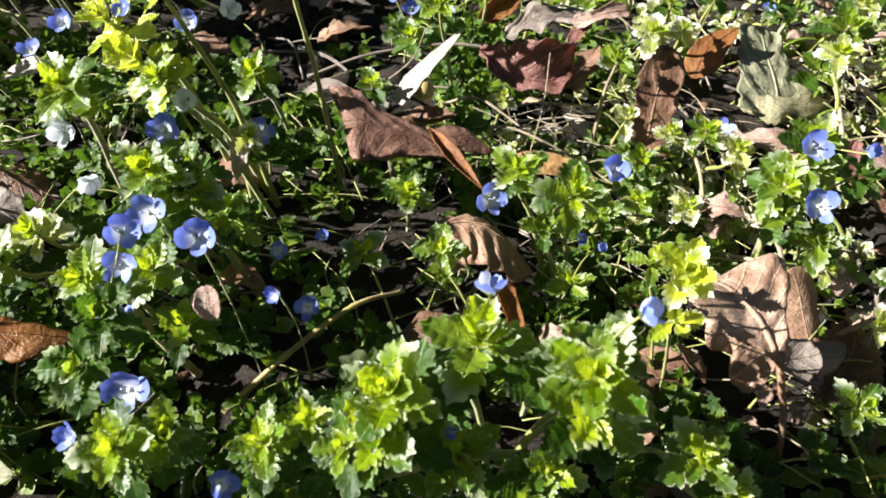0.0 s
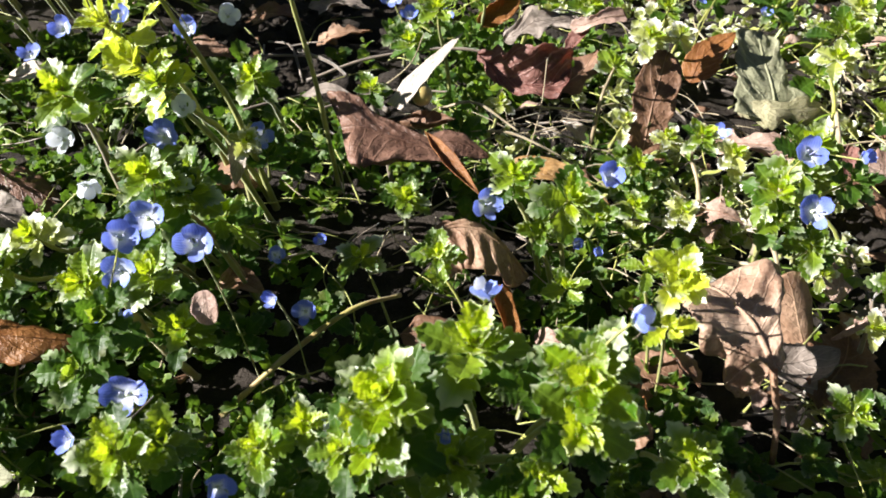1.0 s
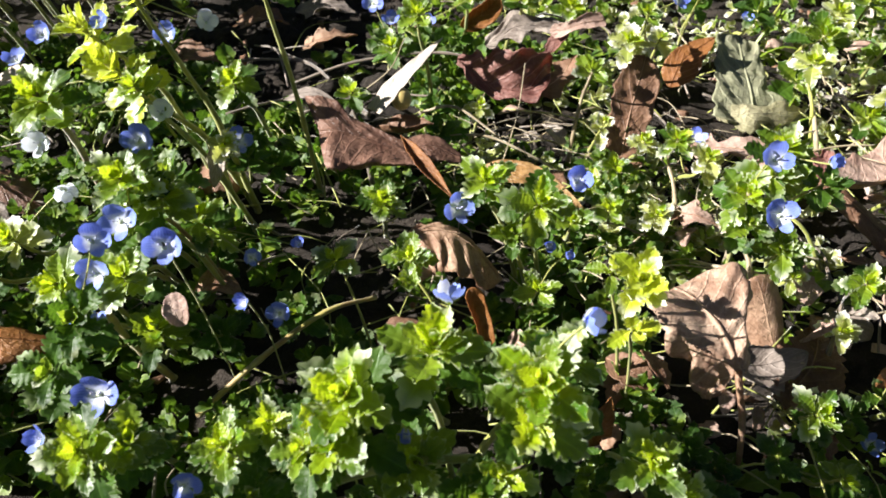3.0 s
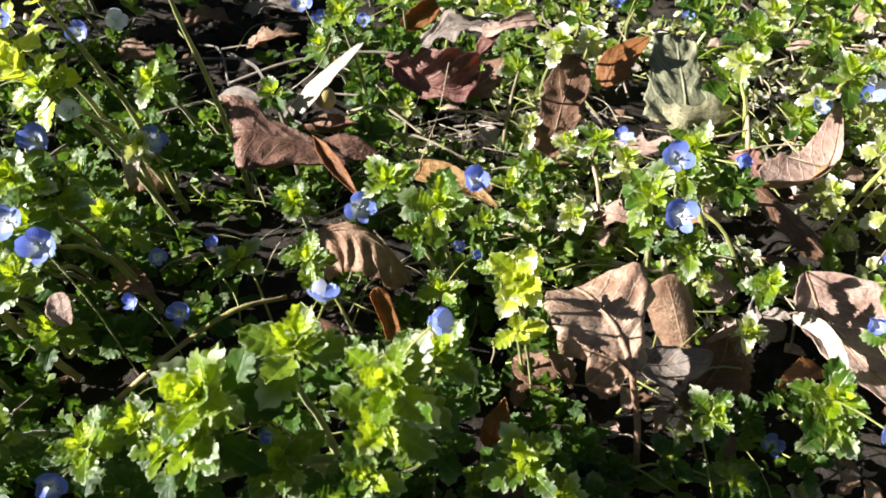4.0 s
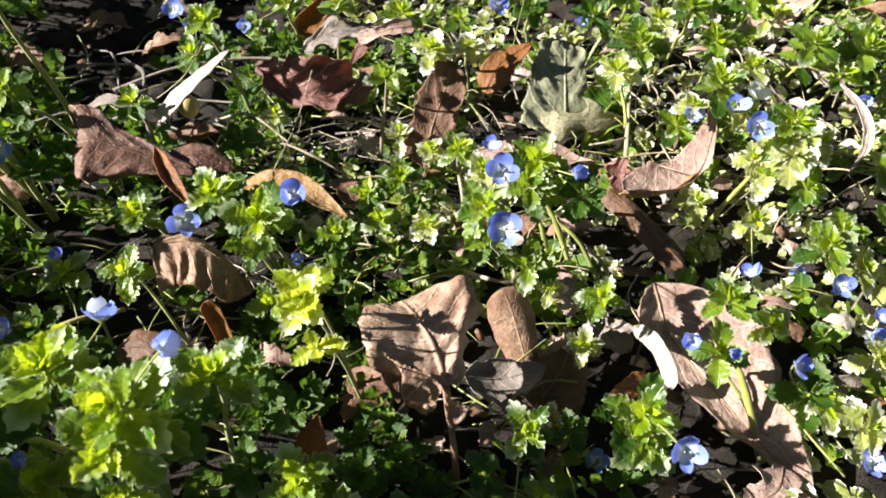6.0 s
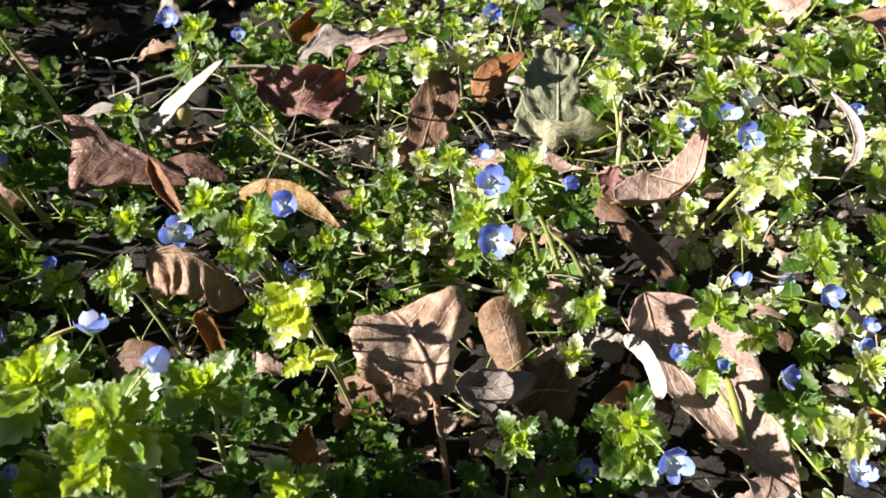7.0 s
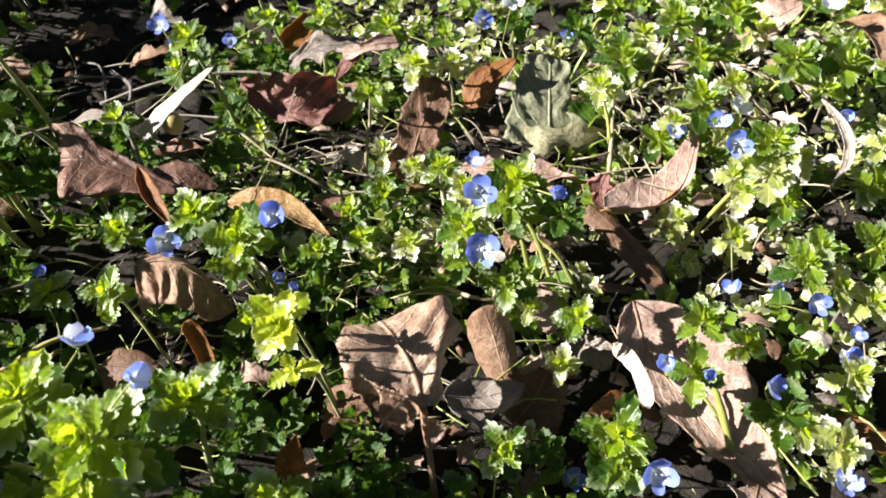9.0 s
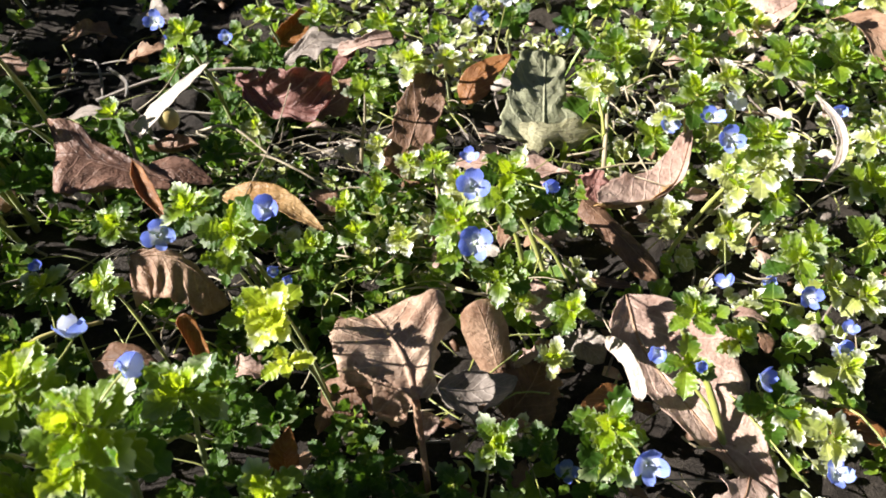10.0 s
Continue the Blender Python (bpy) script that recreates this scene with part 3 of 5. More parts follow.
    if petiole:
        part("petiole", tube("petiole", [ribs[0], *[Vector(p) - origin for p in petiole]], stalk, stalk * 0.8, DEAD[rib_tone or "tan"], sides=6, steps=10, rough=0.2), ob)
    return tagged(ob, label, "dead leaf", "dry leaves on the ground")


# ---- ground ----
def ground():
    """One sheet of soil: clods near the plants, growing coarser to the horizon."""
    near = np.linspace(-0.30, 0.45, 230)
    far = np.geomspace(0.02, 60.0, 26)
    xs = np.concatenate([near[0] - far[::-1], near, near[-1] + far])
    near_y = np.linspace(-0.02, 0.56, 180)
    ys = np.concatenate([near_y[0] - far[::-1], near_y, near_y[-1] + far])
    verts, faces = [], []
    for y in ys:
        for x in xs:
            p = Vector((x, y, 0.0))
            h = 0.0040 * noise.noise(p * 26) + 0.0030 * noise.noise(p * 75) + 0.0020 * noise.noise(p * 170)
            calm = max(0.0, 1 - 1.2 * max(0.0, abs(x - 0.1) - 0.5)) * max(0.0, 1 - 1.2 * max(0.0, abs(y - 0.25) - 0.5))
            verts.append((x, y, h * calm - 0.003))
    w = len(xs)
    for i in range(len(ys) - 1):
        for j in range(w - 1):
            a = i * w + j
            faces.append((a, a + 1, a + w + 1, a + w))
    ob = new("ground", mesh_of("ground", verts, faces, SOIL))
    tagged(ob, "dark crumbly garden soil under low plants", "ground", kind="structure")


ground()

# ---- dry leaves ----
dead_leaf([(0.0892, 0.1180, 0.0310), (0.0872, 0.1245, 0.0350), (0.0845, 0.1300, 0.0378), (0.0805, 0.1365, 0.0390), (0.0765, 0.1430, 0.0375)], (0.93, 0.30, 0.02), 0.0275, 0.0235, 0.30, 0.10, ("hooded", "wedge"), "buff", "large tan dry leaf folded like a hood on its stalk", 1, 0.0036, 0.0005, 4, petiole=[(0.0900, 0.1140, 0.0265), (0.0912, 0.1090, 0.0195), (0.0925, 0.1040, 0.0060)], stalk=0.0011, rib=0.0010, ragged=0.05, rows=44, cols=41, side_l=(-0.86, -0.50, 0.20), crease_l=(0.10, 1.05, (0.12, -0.22, -1.0)), crease_r=(0.40, 0.86, (0.1, -0.05, -1.0)))
dead_leaf([(0.1165, 0.139, 0.002), (0.1130, 0.147, 0.012), (0.1095, 0.153, 0.022), (0.1068, 0.1565, 0.0272)], (1, 0.15, 0.1), 0.0088, 0.0074, -0.9, -0.8, "tongue", "tan", "rounded brown dry leaf standing up behind a larger one", 3, 0.0006, ragged=0.03, midrib=False)
dead_leaf([(0.0945, 0.1315, 0.0165), (0.1060, 0.1335, 0.0125), (0.1190, 0.1350, 0.0170)], (0.05, -1, -0.10), 0.0060, 0.0125, 0.9, 0.55, "ovate", "grey", "grey weathered dry leaf, curled and torn at the edge", 4, 0.0022, ragged=0.14)
dead_leaf([(0.116, 0.128, 0.006), (0.124, 0.137, 0.010), (0.130, 0.150, 0.012)], (1, -0.4, -0.1), 0.010, 0.010, 0.3, 0.2, "ovate", "brown", "dark thin brown leaf remnant lying in shade", 5, 0.002, ragged=0.3)
dead_leaf([(0.1185, 0.140, 0.016), (0.1220, 0.1385, 0.025), (0.1222, 0.1365, 0.0285)], (1, 0.2, 0.1), 0.003, 0.003, 0.5, 0.5, "round", "pink", "curled pinkish tip of a dry leaf", 6, 0.001)
# left group
dead_leaf([(-0.005, 0.203, 0.041), (0.006, 0.205, 0.041), (0.017, 0.203, 0.036)], (0.1, 1, 0.25), 0.0065, 0.0055, -0.30, -0.35, "ovate", "russet", "flat brown lobe of a dry leaf", 70, 0.0008)
dead_leaf([(0.006, 0.197, 0.041), (-0.010, 0.199, 0.0455), (-0.0205, 0.2005, 0.0485), (-0.0270, 0.2010, 0.0505), (-0.0320, 0.2020, 0.0495)], (-0.42, 1, 0.16), 0.0225, 0.0150, -0.10, 0.25, "wedge", "russet", "large brown dry leaf with a curled corner, lying on stems", 7, 0.0016, 0.0002, 3, ragged=0.05, rows=40, cols=37, side_l=(0.16, -1, -0.10), skew=True, crease_l=(0.74, 0.80, -1.9))
dead_leaf([(-0.017, 0.231, 0.038), (-0.006, 0.243, 0.045), (0.009, 0.258, 0.053)], (0.645, -0.68, 0.10), 0.0042, 0.0046, 0.15, 0.15, "heart", "bleached", "bleached white dry leaf with a long pointed tip", 8, 0.0010, ragged=0.04, midrib=False)
dead_leaf([(-0.0045, 0.196, 0.052), (0.003, 0.183, 0.050), (0.013, 0.171, 0.046)], (1, 0.5, 0.0), 0.0030, 0.0030, 1.2, 1.2, "lance", "orange", "narrow orange-brown dry leaf rolled lengthwise", 9, 0.0006, ragged=0.05)
dead_leaf([(-0.016, 0.236, 0.026), (-0.004, 0.231, 0.029), (0.006, 0.228, 0.034)], (0.2, -0.9, 0.2), 0.007, 0.008, 1.3, 1.5, "ovate", "brown", "small cupped dark brown leaf with a pale rim", 10, 0.001)
dead_leaf([(0.0150, 0.2600, 0.0420), (0.0215, 0.2580, 0.0375), (0.0300, 0.2545, 0.0335), (0.0430, 0.2540, 0.0320), (0.0525, 0.2600, 0.0360)], (0.0, -0.95, -0.22), 0.0165, 0.0095, 0.55, 0.30, ("shell", "lip"), "red", "dark red-brown dry leaf curled up like a scoop", 11, 0.0026, 0.0006, 4, ragged=0.14, rows=40, cols=31, side_l=(0.10, 0.50, 0.86), skew=True)
dead_leaf([(0.0535, 0.2795, 0.0440), (0.0600, 0.2790, 0.0450), (0.0680, 0.2805, 0.0475), (0.0765, 0.2830, 0.0470)], (0.1, -0.9, -0.4), 0.0030, 0.0036, 1.1, 0.9, "slab", "pink", "rolled pinkish edge of a dry leaf", 71, 0.0022, ragged=0.25)
dead_leaf([(0.0610, 0.2780, 0.0440), (0.0565, 0.2745, 0.0405), (0.0500, 0.2700, 0.0360)], (0.7, -0.6, -0.2), 0.0042, 0.0026, 0.9, 1.2, "lance", "red", "narrow red-brown fold of a torn dry leaf", 76, 0.0016, ragged=0.2)
dead_leaf([(0.044, 0.258, 0.026), (0.056, 0.262, 0.032), (0.064, 0.270, 0.038)], (0.6, -0.8, 0.1), 0.007, 0.007, 0.5, -0.5, "lobed", "brown", "crumpled brown dry leaf between two others", 72, 0.003, ragged=0.3)
dead_leaf([(0.028, 0.292, 0.030), (0.046, 0.295, 0.039), (0.068, 0.293, 0.037)], (0.1, -1, -0.2), 0.0085, 0.0065, 0.3, 0.5, "lobed", "grey", "flat greyish-brown dry leaf among the litter", 12, 0.0055, 0.0008, 3, ragged=0.2)
dead_leaf([(0.020, 0.200, 0.032), (0.038, 0.196, 0.0345), (0.057, 0.186, 0.029)], (0.35, 1, 0.15), 0.0060, 0.0062, 0.6, 0.3, "ovate", "ochre", "long boat-shaped tan dry leaf, glossy in the sun", 13, 0.0008, ragged=0.06)
dead_leaf([(-0.001, 0.167, 0.036), (0.010, 0.167, 0.0368), (0.020, 0.1645, 0.0310), (0.028, 0.160, 0.0215)], (0.12, -0.93, -0.36), 0.0030, 0.0165, -0.9, -0.25, "flag", "tan", "pleated brown dry leaf over a dark hollow", 14, 0.0008, 0.00065, 6, ragged=0.05, rows=56)
dead_leaf([(0.018, 0.149, 0.030), (0.021, 0.146, 0.021), (0.024, 0.141, 0.012)], (1, 0.3, 0.2), 0.0028, 0.0028, 0.8, 0.8, "slab", "orange", "thin rolled brown leaf strip hanging down", 15, 0.0006)
dead_leaf([(-0.012, 0.142, 0.016), (0.0, 0.140, 0.019), (0.014, 0.135, 0.016)], (0.2, -1, -0.2), 0.007, 0.008, -0.3, -0.4, "ovate", "brown", "brown dry leaf half hidden under shoots", 16, 0.0015)
dead_leaf([(0.060, 0.138, 0.010), (0.067, 0.131, 0.012), (0.073, 0.126, 0.010)], (0.5, 0.8, 0.2), 0.0055, 0.005, 0.5, 0.4, "ovate", "brown", "small brown dry leaf on the soil", 17, 0.001, ragged=0.2)
dead_leaf([(0.052, 0.108, 0.008), (0.053, 0.110, 0.018), (0.055, 0.113, 0.026)], (1, 0.1, 0), 0.0042, 0.004, 0.5, 0.4, "ovate", "orange", "yellowing brown leaf standing on edge", 18, 0.0008)
dead_leaf([(0.030, 0.146, 0.010), (0.036, 0.141, 0.013), (0.043, 0.139, 0.011)], (0.4, -1, 0), 0.004, 0.004, 0.6, 0.5, "round", "pink", "small pinkish dry leaf scrap", 19, 0.0015, ragged=0.3)
# right group
dead_leaf([(0.157, 0.167, 0.018), (0.161, 0.150, 0.011), (0.173, 0.127, 0.008), (0.190, 0.099, 0.003)], (1, 0.45, 0.26), 0.0115, 0.0255, 0.30, 0.10, "ovate", "pink", "broad pinkish-brown dry leaf with one raised half", 20, 0.0016, 0.0003, 7, ragged=0.12, crease_l=(0.06, 0.06, 0.35))
dead_leaf([(0.1550, 0.127, 0.0165), (0.1515, 0.137, 0.0225), (0.1480, 0.150, 0.0165)], (0.75, 0.1, 0.40), 0.0022, 0.0028, -0.7, 0.6, "slab", "bleached", "bleached curled edge of a dry leaf", 21, 0.0006, midrib=False)
dead_leaf([(0.152, 0.133, 0.012), (0.145, 0.129, 0.014), (0.136, 0.124, 0.015)], (0.4, -1, 0.1), 0.0045, 0.0045, 0.8, 0.8, "ovate", "orange", "orange-brown rolled tip of a dry leaf", 22, 0.0006)
dead_leaf([(0.184, 0.108, 0.007), (0.178, 0.099, 0.009), (0.166, 0.094, 0.008)], (0.6, -0.8, 0), 0.008, 0.010, 0.3, 0.4, "lobed", "pink", "broken brown dry leaf on the soil", 23, 0.002, ragged=0.25)
dead_leaf([(0.139, 0.254, 0.0130), (0.1395, 0.266, 0.0205), (0.1415, 0.286, 0.0225), (0.1440, 0.308, 0.0265)], (1, 0.16, -0.14), 0.0215, 0.0280, 0.25, -0.10, ("flag", "shoulder"), "olive", "large greyish olive fading leaf with a torn lower edge", 24, 0.0022, 0.0004, 4, ragged=0.07, rows=40, cols=31, side_l=(-1, -0.12, 0.20))
dead_leaf([(0.122, 0.258, 0.0185), (0.140, 0.256, 0.0195), (0.167, 0.269, 0.0125)], (0.1, -1, -0.45), 0.006, 0.0085, -0.4, -0.5, "lobed", "sere", "torn pale lower lobe of a fading leaf", 25, 0.0018, ragged=0.25, midrib=False)
dead_leaf([(0.106, 0.272, 0.022), (0.112, 0.281, 0.030), (0.126, 0.289, 0.036)], (0.8, -0.7, -0.2), 0.006, 0.009, 0.4, 0.5, "ovate", "orange", "orange-brown curled dry leaf on a fading leaf", 26, 0.0012)
dead_leaf([(0.080, 0.234, 0.012), (0.085, 0.250, 0.024), (0.093, 0.272, 0.036)], (1, -0.15, -0.1), 0.0095, 0.0085, 0.4, 0.3, "slab", "brown", "dull brown dry leaf leaning on stems", 27, 0.0035, ragged=0.15)
dead_leaf([(0.100, 0.246, 0.012), (0.120, 0.240, 0.014), (0.148, 0.234, 0.014)], (0.1, -1, 0), 0.010, 0.010, 0.3, 0.2, "lobed", "pink", "pinkish dry leaf scraps in the litter", 28, 0.002, ragged=0.35)
dead_leaf([(0.153, 0.206, 0.0240), (0.171, 0.2115, 0.0195), (0.187, 0.226, 0.0185), (0.1985, 0.2525, 0.0265)], (0.45, -0.90, 0.05), 0.0150, 0.0060, 0.30, 0.3, "ovate", "pink", "cupped tan dry leaf with a bright curled rim", 29, 0.0012, side_l=(-0.45, 0.85, -0.12), crease_r=(0.20, 0.20, 0.9))
dead_leaf([(0.1515, 0.2060, 0.0225), (0.1620, 0.2085, 0.0190), (0.1730, 0.2145, 0.0175), (0.1845, 0.2225, 0.0195)], (0.15, -0.75, 0.62), 0.0030, 0.0036, 0.9, 0.8, "slab", "ochre", "tan curled strip of dry leaf under a cupped one", 77, 0.0012, ragged=0.16, midrib=False)
dead_leaf([(0.1570, 0.2270, 0.0225), (0.1545, 0.2210, 0.0190), (0.1560, 0.2130, 0.0140)], (1, 0.1, 0.2), 0.0045, 0.0045, 0.9, 0.7, "lobed", "red", "crumpled red-brown dry leaf among the litter", 78, 0.0022, ragged=0.25)
dead_leaf([(0.148, 0.210, 0.022), (0.158, 0.198, 0.019), (0.174, 0.183, 0.008)], (1, 0.75, 0.1), 0.0058, 0.005, -0.5, -0.6, "slab", "brown", "dark brown dry leaf slab leaning in shade", 30, 0.001)
dead_leaf([(0.163, 0.180, 0.008), (0.155, 0.178, 0.011), (0.148, 0.182, 0.010)], (0.3, -1, 0), 0.0028, 0.003, 0.6, 0.6, "ovate", "brown", "thin brown dry leaf curled on soil", 31, 0.0012)
dead_leaf([(0.250, 0.264, 0.032), (0.256, 0.250, 0.026), (0.252, 0.234, 0.022), (0.234, 0.212, 0.024)], (0.9, 0.4, 0.2), 0.0025, 0.0025, 0.9, 0.9, "lance", "bleached", "long curled bleached dry leaf", 32, 0.0008)
dead_leaf([(0.238, 0.336, 0.018), (0.253, 0.336, 0.028), (0.268, 0.342, 0.034)], (0.5, -1, -0.1), 0.013, 0.012, 0.4, 0.5, "ovate", "pink", "pinkish-brown dry leaf among pale shoots", 33, 0.0025, ragged=0.15)
dead_leaf([(0.290, 0.345, 0.022), (0.300, 0.330, 0.026), (0.304, 0.305, 0.018)], (1, 0.3, 0), 0.010, 0.012, 0.5, 0.5, "ovate", "tan", "brown dry leaf standing among shoots", 34, 0.002, ragged=0.15)
dead_leaf([(0.212, 0.128, 0.006), (0.222, 0.122, 0.007), (0.236, 0.115, 0.004)], (0.3, -1, 0), 0.006, 0.006, 0.4, 0.4, "ovate", "orange", "orange-brown dry leaf under shoots", 35, 0.0015)
dead_leaf([(0.095, 0.205, 0.010), (0.102, 0.199, 0.014), (0.110, 0.195, 0.012)], (0.3, -1, 0), 0.006, 0.006, 0.4, 0.5, "lobed", "pink", "small pinkish dry leaf scrap", 36, 0.0015, ragged=0.25)
dead_leaf([(0.150, 0.234, 0.012), (0.158, 0.231, 0.014), (0.166, 0.231, 0.011)], (0.2, -1, -0.2), 0.004, 0.005, 0.6, 0.5, "lobed", "red", "red-brown dry leaf in a shaded hollow", 37, 0.002, ragged=0.3)
# far left, seen at the start
dead_leaf([(-0.140, 0.136, 0.024), (-0.122, 0.137, 0.021), (-0.104, 0.140, 0.014)], (0.1, -1, -0.1), 0.007, 0.009, -0.5, -0.4, "ovate", "orange", "brown dry leaf with a rolled edge", 38, 0.0018, ragged=0.15)
dead_leaf([(-0.172, 0.222, 0.016), (-0.156, 0.218, 0.010), (-0.143, 0.213, 0.002)], (0.1, -1, -0.2), 0.008, 0.010, -0.4, -0.4, "ovate", "russet", "dark brown dry leaf in shade", 39, 0.002)
dead_leaf([(-0.172, 0.200, 0.014), (-0.158, 0.196, 0.018), (-0.146, 0.190, 0.014)], (0.1, -1, -0.1), 0.008, 0.009, 0.3, 0.4, "round", "grey", "greyish dry leaf at the bed's edge", 40, 0.0015)
dead_leaf([(-0.176, 0.262, 0.030), (-0.160, 0.256, 0.036), (-0.146, 0.258, 0.034)], (0.1, -1, 0), 0.007, 0.007, 0.4, 0.4, "ovate", "bleached", "pale dry leaf among the shoots", 41, 0.0015)
dead_leaf([(-0.088, 0.224, 0.010), (-0.078, 0.220, 0.016), (-0.068, 0.222, 0.014)], (0.1, -1, -0.3), 0.007, 0.007, -0.3, -0.4, "slab", "brown", "chunk of brown bark between the stems", 42, 0.0015)
dead_leaf([(-0.075, 0.163, 0.008), (-0.066, 0.164, 0.016), (-0.056, 0.160, 0.014)], (0.1, -1, 0), 0.006, 0.006, 0.4, 0.4, "ovate", "tan", "tan dry leaf under a shoot", 43, 0.0015)
dead_leaf([(-0.10, 0.360, 0.006), (-0.085, 0.352, 0.012), (-0.070, 0.350, 0.010)], (0.2, -1, 0), 0.010, 0.010, 0.5, 0.6, "lobed", "brown", "crumpled brown leaf litter on bare soil", 44, 0.003, ragged=0.3)
dead_leaf([(-0.07, 0.372, 0.006), (-0.052, 0.365, 0.014), (-0.036, 0.362, 0.010)], (0.2, -1, 0), 0.011, 0.011, 0.5, 0.6, "lobed", "grey", "grey-brown crumpled leaf litter on bare soil", 45, 0.003, ragged=0.3)
dead_leaf([(-0.062, 0.335, 0.006), (-0.048, 0.333, 0.012), (-0.034, 0.338, 0.010)], (0.2, -1, 0), 0.008, 0.008, 0.5, 0.6, "lobed", "tan", "torn dry leaf on bare soil", 46, 0.003, ragged=0.3)
dead_leaf([(-0.125, 0.325, 0.006), (-0.112, 0.318, 0.010), (-0.098, 0.315, 0.008)], (0.2, -1, 0), 0.009, 0.008, 0.5, 0.4, "ovate", "brown", "brown dry leaf on the bare soil", 47, 0.002, ragged=0.2)
dead_leaf([(0.018, 0.322, 0.022), (0.030, 0.318, 0.034), (0.034, 0.314, 0.044)], (1, -0.2, 0), 0.006, 0.006, 0.6, 0.5, "ovate", "orange", "upright orange-brown dry leaf", 48, 0.001)
dead_leaf([(-0.056, 0.256, 0.026), (-0.044, 0.254, 0.031), (-0.030, 0.248, 0.028)], (0.1, -1, -0.1), 0.0028, 0.003, 0.6, 0.4, "lance", "grey", "thin greyish dry leaf over stems", 49, 0.001)

dead_leaf([(-0.130, 0.092, 0.018), (-0.115, 0.088, 0.027), (-0.101, 0.087, 0.030)], (0.1, -1, -0.1), 0.008, 0.008, 0.3, 0.5, "ovate", "olive", "yellowing green leaf with a brown lower edge", 73, 0.001)
dead_leaf([(-0.0665, 0.199, 0.047), (-0.0665, 0.195, 0.041), (-0.068, 0.191, 0.034)], (1, 0.2, 0), 0.003, 0.003, 0.6, 0.6, "ovate", "bleached", "small bleached leaf hanging from a stem tip", 74, 0.0006, midrib=False)
dead_leaf([(-0.0575, 0.1215, 0.0585), (-0.0565, 0.1185, 0.0555), (-0.0555, 0.1165, 0.0515)], (1, 0.2, 0.1), 0.0030, 0.0030, 0.7, 0.7, "round", "pink", "small cream and pink withered leaf on a stem", 75, 0.0006, midrib=False)
scraps = random.Random(31)
for k in range(60):
    x, y = scraps.uniform(0.04, 0.30), scraps.uniform(0.10, 0.36)
    th, size, z = scraps.uniform(0, 6.28), scraps.uniform(0.004, 0.009), scraps.uniform(0.003, 0.012)
    d = Vector((math.cos(th), math.sin(th), 0)) * size
    c = Vector((x, y, z))
    tone, label = scraps.choice((("pink", "small pinkish scrap of dry leaf"), ("tan", "small tan scrap of dry leaf"), ("bleached", "small bleached scrap of dry leaf"), ("brown", "small brown scrap of dry leaf"), ("grey", "small grey scrap of dry leaf")))
    dead_leaf([c - d, c + Vector((0, 0, 0.35 * size)), c + d + Vector((0, 0, scraps.uniform(-0.2, 0.6) * size))], (-d.y, d.x, scraps.uniform(-0.4, 0.4) * size), size * 0.6, size * 0.7, scraps.uniform(-0.8, 0.9), scraps.uniform(-0.8, 0.9), scraps.choice(("lobed", "ovate", "round")), tone, label, 100 + k, 0.0012, ragged=0.3, rows=10, cols=9, midrib=False)

for k in range(46):
    x, y = scraps.uniform(0.13, 0.32), scraps.uniform(0.15, 0.36)
    th, size, z = scraps.uniform(0, 6.28), scraps.uniform(0.004, 0.008), scraps.uniform(0.006, 0.016)
    d = Vector((math.cos(th), math.sin(th), 0)) * size
    c = Vector((x, y, z))
    tone, label = scraps.choice((("pink", "small pinkish scrap of dry leaf"), ("bleached", "small bleached scrap of dry leaf"), ("bleached", "small bleached scrap of dry leaf")))
    dead_leaf([c - d, c + Vector((0, 0, 0.35 * size)), c + d + Vector((0, 0, scraps.uniform(-0.2, 0.6) * size))], (-d.y, d.x, scraps.uniform(-0.6, 0.6) * size), size * 0.5, size * 0.6, scraps.uniform(-0.8, 0.9), scraps.uniform(-0.8, 0.9), scraps.choice(("lobed", "ovate", "lance")), tone, label, 200 + k, 0.0012, ragged=0.3, rows=10, cols=9, midrib=False)

for k in range(22):
    x, y = scraps.uniform(0.05, 0.16), scraps.uniform(0.078, 0.128)
    th, size, z = scraps.uniform(0, 6.28), scraps.uniform(0.004, 0.007), scraps.uniform(0.006, 0.013)
    d = Vector((math.cos(th), math.sin(th), 0)) * size
    c = Vector((x, y, z))
    tone, label = scraps.choice((("brown", "small brown scrap of dry leaf"), ("tan", "small tan scrap of dry leaf"), ("pink", "small pinkish scrap of dry leaf")))
    dead_leaf([c - d, c + Vector((0, 0, 0.35 * size)), c + d + Vector((0, 0, scraps.uniform(-0.2, 0.6) * size))], (-d.y, d.x, scraps.uniform(-0.4, 0.4) * size), size * 0.5, size * 0.6, scraps.uniform(-0.8, 0.9), scraps.uniform(-0.8, 0.9), scraps.choice(("lobed", "ovate", "round")), tone, label, 260 + k, 0.0012, ragged=0.3, rows=10, cols=9, midrib=False)

# ---- speedwell shoots ----
# tall plants seen at the start
shoot(-0.094, 0.160, 0.093, 0.012, "young", (0.1, -0.3), base=(-0.118, 0.212), stem="red", thick=0.0011, seed=1)
shoot(-0.093, 0.197, 0.081, 0.0125, "lime", (-0.4, -0.2), base=(-0.066, 0.222), thick=0.0013, seed=2, pairs=9, stretch=1.6)
shoot(-0.102, 0.204, 0.090, 0.0125, "lime", (-0.5, -0.2), base=(-0.080, 0.228), thick=0.0010, seed=3, pairs=8, stretch=1.6)
shoot(-0.086, 0.212, 0.097, 0.010, "lime", (-0.3, 0.1), base=(-0.064, 0.218), thick=0.0011, seed=4, pairs=4, stretch=2.2)
